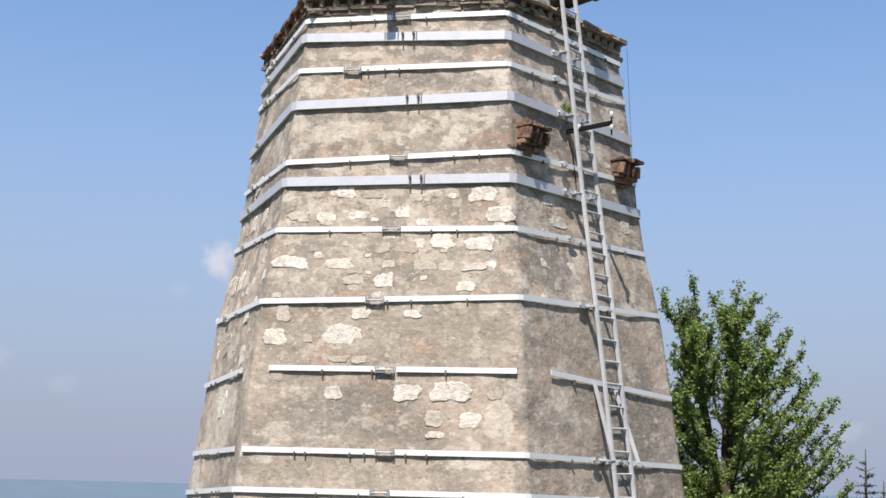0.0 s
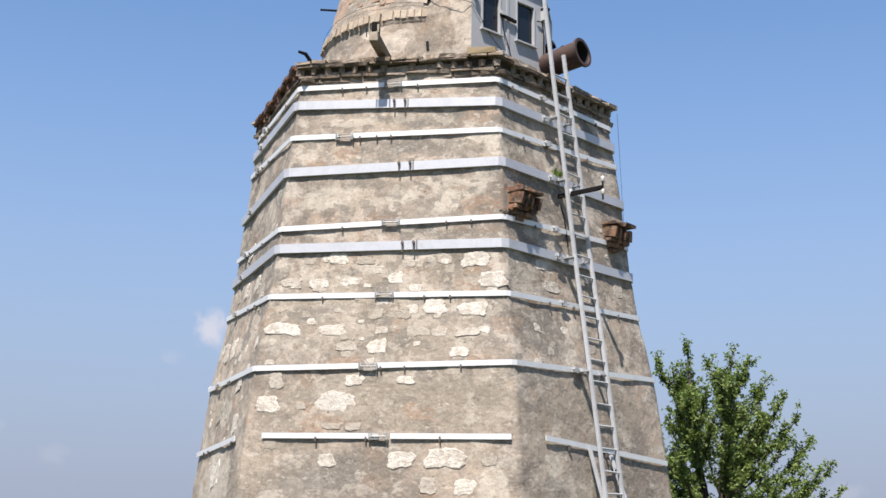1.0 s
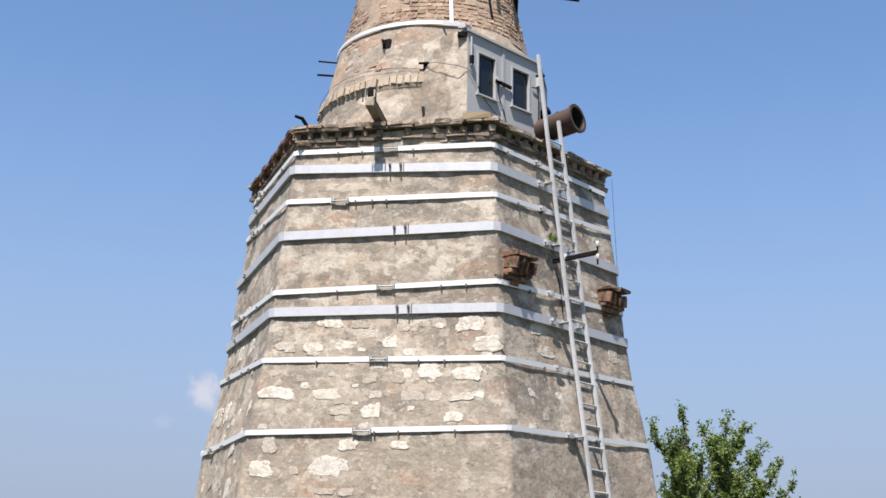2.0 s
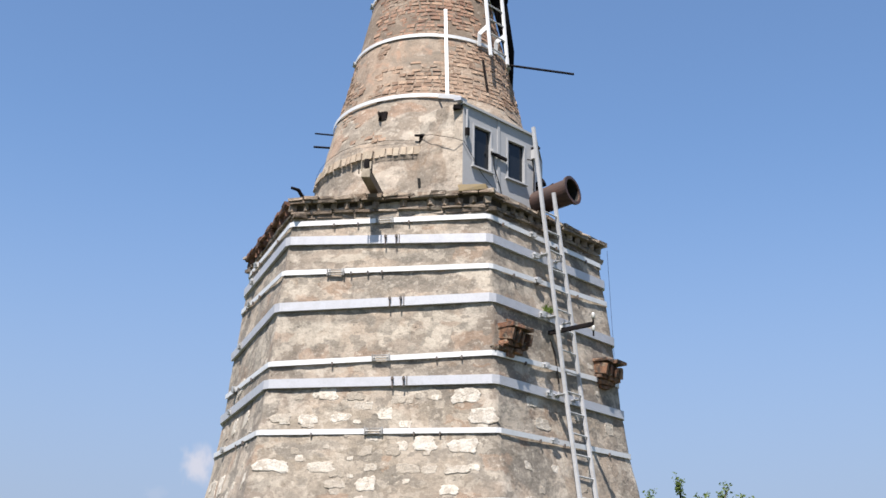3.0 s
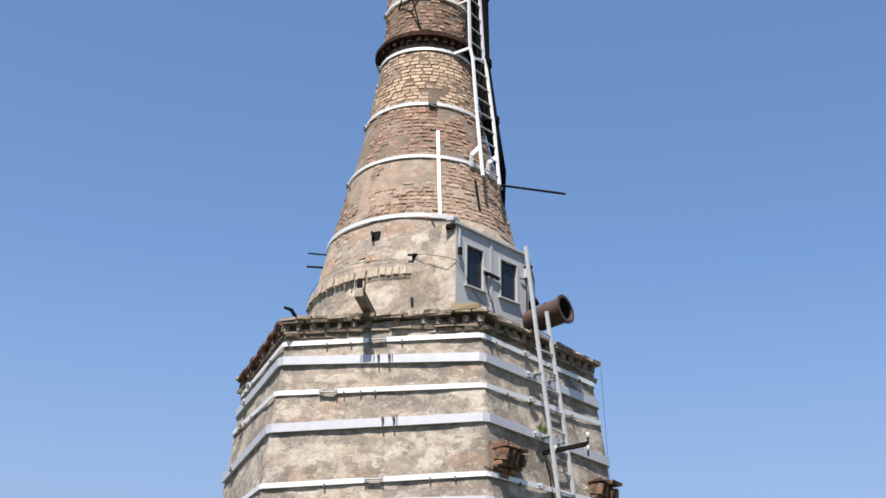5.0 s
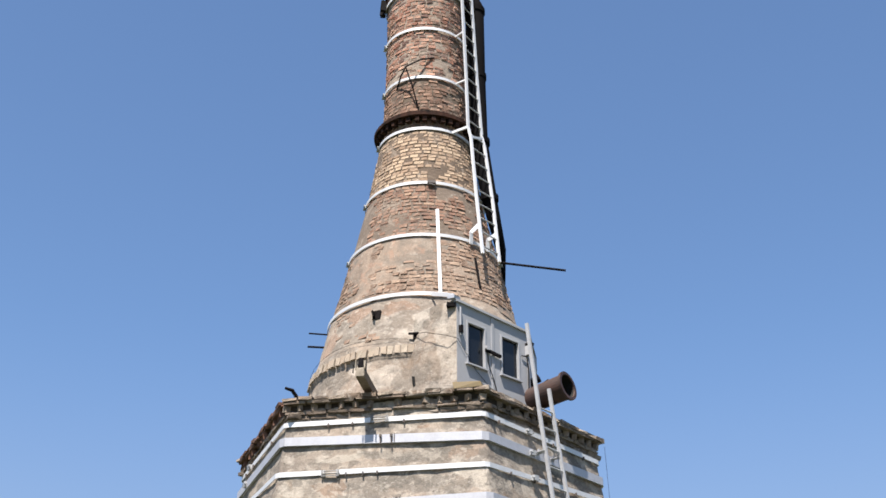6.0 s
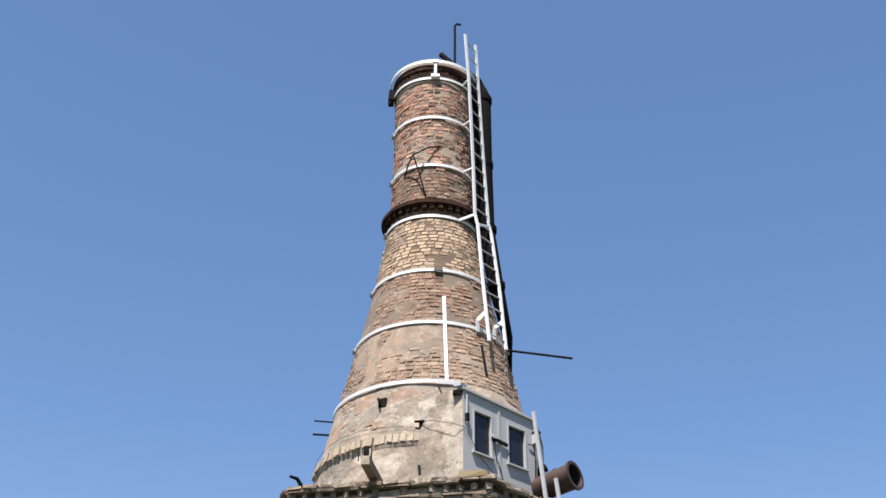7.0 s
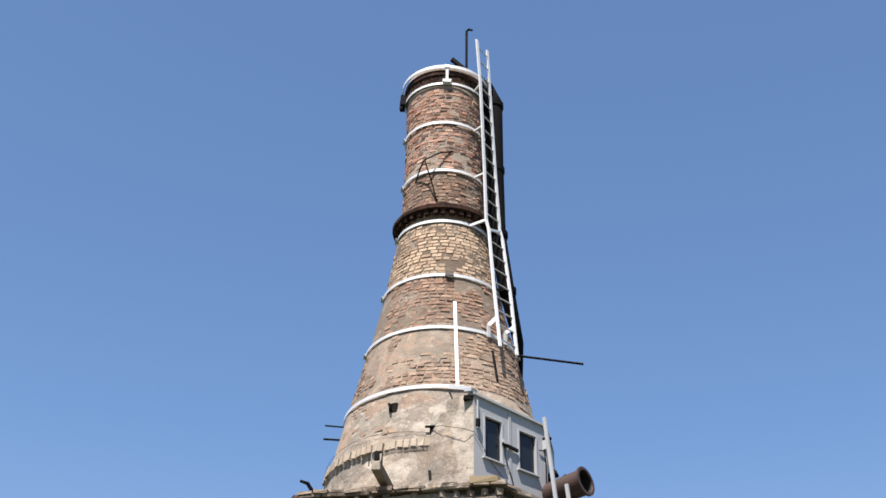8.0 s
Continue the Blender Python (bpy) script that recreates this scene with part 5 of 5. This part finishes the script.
                    leaves.add([q, q + w * 0.5 + e, q + w + sag, q + w * 0.5 - e], [(0, 1, 2), (0, 2, 3)])

    for i, (dx, dy, z) in enumerate(tips):
        r = math.hypot(dx, dy)
        start = at(second if dx < -0.2 else leader, max(0.75, z - 0.45 - 0.62 * r))
        end = Vector((x + dx, y + dy, z))
        mid = start.lerp(end, 0.55) + Vector((dx * 0.14, dy * 0.14, -0.13 * r))
        line = [start.lerp(mid, t).lerp(mid.lerp(end, t), t) for t in [j / 12 for j in range(13)]]
        child(Shape().tube(line, [0.012 + 0.012 * r * (1 - j / 13) for j in range(12)] + [0.005], 6).make("limb", BARK), root)
        twigs = Shape()
        leafy(line, (end - start).normalized(), int(15 + 10 * r), 0.2, twigs)
        child(twigs.make("twig_mass", BARK, kind="stuff"), root)
    twigs = Shape()
    for line in (leader, second):
        leafy([at(line, 3.4 + 0.25 * j) for j in range(13)], Vector((0, 0, 1)), 46, 0.0, twigs)
    child(twigs.make("twig_mass", BARK, kind="stuff"), root)
    child(leaves.make("crown", LEAF, kind="stuff", label="dense fresh green leaves"), root)


def spruce(x, y, top, seed):
    root = thing("spruce_tree", "small sparse spruce with a bare leading shoot", "tree", group="far spruces", at=(x, y, 0))
    rnd = random.Random(seed)
    child(Shape().tube([(x, y, -0.1), (x, y, top * 0.6), (x + 0.03, y, top)], [0.09, 0.045, 0.012], 8).make("trunk", BARK), root)
    crown, z = Shape(), 0.5
    while z < top - 0.35:
        for k in range(6):
            a = rnd.uniform(0, 6.283)
            ln = (top - z) * 0.36 * rnd.uniform(0.6, 1.15)
            d = Vector((math.cos(a), math.sin(a), 0.45 if z > top - 1.2 else 0.1))
            p, q = Vector((x, y, z)), Vector((x, y, z)) + d * ln
            crown.tube([p, q], [0.014, 0.005], 4, caps=False)
            dense = 60 if z < top - 0.9 else 14
            for _ in range(int(dense * ln) + 2):
                c = p.lerp(q, rnd.uniform(0.15, 1))
                w = (d * 0.6 + Vector([rnd.uniform(-0.7, 0.7) for _ in range(3)])).normalized() * rnd.uniform(0.06, 0.12)
                e = w.cross(Vector((0, 0.3, 1))).normalized() * 0.016
                crown.add([c - e, c + e, c + w + e * 0.4, c + w - e * 0.4], [(0, 1, 2, 3)])
        z += 0.24
    child(crown.make("crown", NEEDLE, kind="stuff"), root)


broadleaf(6.45, 30.0)
spruce(14.34, 45.0, 3.18, 5)
spruce(15.25, 46.0, 2.15, 8)


# ---- small fair-weather clouds, far off ----
def cloud(way, dist, wide, high, strength):
    m = bpy.data.materials.new("cloud")
    m.use_nodes = True
    t = m.node_tree
    for n in list(t.nodes):
        t.nodes.remove(n)
    out = t.nodes.new("ShaderNodeOutputMaterial")
    tc = t.nodes.new("ShaderNodeTexCoord")
    mp = t.nodes.new("ShaderNodeVectorMath")
    mp.operation = "MULTIPLY_ADD"
    mp.inputs[1].default_value, mp.inputs[2].default_value = (2, 2, 2), (-1, -1, -1)
    t.links.new(tc.outputs["Generated"], mp.inputs[0])
    nz = t.nodes.new("ShaderNodeTexNoise")
    nz.inputs["Scale"].default_value, nz.inputs["Detail"].default_value = 1.6, 5
    t.links.new(mp.outputs[0], nz.inputs["Vector"])
    flat = t.nodes.new("ShaderNodeVectorMath")
    flat.operation = "MULTIPLY"
    flat.inputs[1].default_value = (1, 0, 1)
    t.links.new(mp.outputs[0], flat.inputs[0])
    ln = t.nodes.new("ShaderNodeVectorMath")
    ln.operation = "LENGTH"
    t.links.new(flat.outputs[0], ln.inputs[0])
    sub = t.nodes.new("ShaderNodeMath")
    sub.operation = "MULTIPLY_ADD"
    sub.inputs[1].default_value = 1.3
    t.links.new(nz.outputs["Fac"], sub.inputs[0])
    neg = t.nodes.new("ShaderNodeMath")
    neg.operation = "MULTIPLY"
    neg.inputs[1].default_value = -1.0
    t.links.new(ln.outputs["Value"], neg.inputs[0])
    t.links.new(neg.outputs[0], sub.inputs[2])
    mr = t.nodes.new("ShaderNodeMapRange")
    mr.interpolation_type = "SMOOTHSTEP"
    mr.inputs["From Min"].default_value, mr.inputs["From Max"].default_value = -0.12, 0.55
    mr.inputs["To Max"].default_value = strength
    t.links.new(sub.outputs[0], mr.inputs["Value"])
    tr, em, mx = t.nodes.new("ShaderNodeBsdfTransparent"), t.nodes.new("ShaderNodeEmission"), t.nodes.new("ShaderNodeMixShader")
    em.inputs["Color"].default_value, em.inputs["Strength"].default_value = (0.66, 0.64, 0.70, 1), 0.487
    t.links.new(mr.outputs[0], mx.inputs[0])
    t.links.new(tr.outputs[0], mx.inputs[1])
    t.links.new(em.outputs[0], mx.inputs[2])
    t.links.new(mx.outputs[0], out.inputs[0])
    c = Vector((0, 0, EYE)) + Vector(way).normalized() * dist
    s = Vector((way[1], -way[0], 0)).normalized()
    u = Vector((0, 0, 1))
    v = [c + s * wide * i + u * high * j for i, j in ((-1, -1), (1, -1), (1, 1), (-1, 1))]
    ob = mesh_object("cloud", v, [(0, 1, 2, 3)], m)
    ob.visible_shadow = False
    tagged(ob, "small soft white cloud in the far sky", "cloud", kind="structure")


cloud((-0.166, 0.973, 0.163), 3000, 64, 72, 0.75)
cloud((-0.195, 0.97, 0.14), 3100, 45, 30, 0.12)
cloud((-0.315, 0.94, 0.085), 3100, 60, 40, 0.16)
cloud((-0.27, 0.95, 0.067), 3100, 60, 40, 0.13)
cloud((0.29, 0.95, 0.045), 3100, 70, 50, 0.18)
chimney_bricks()
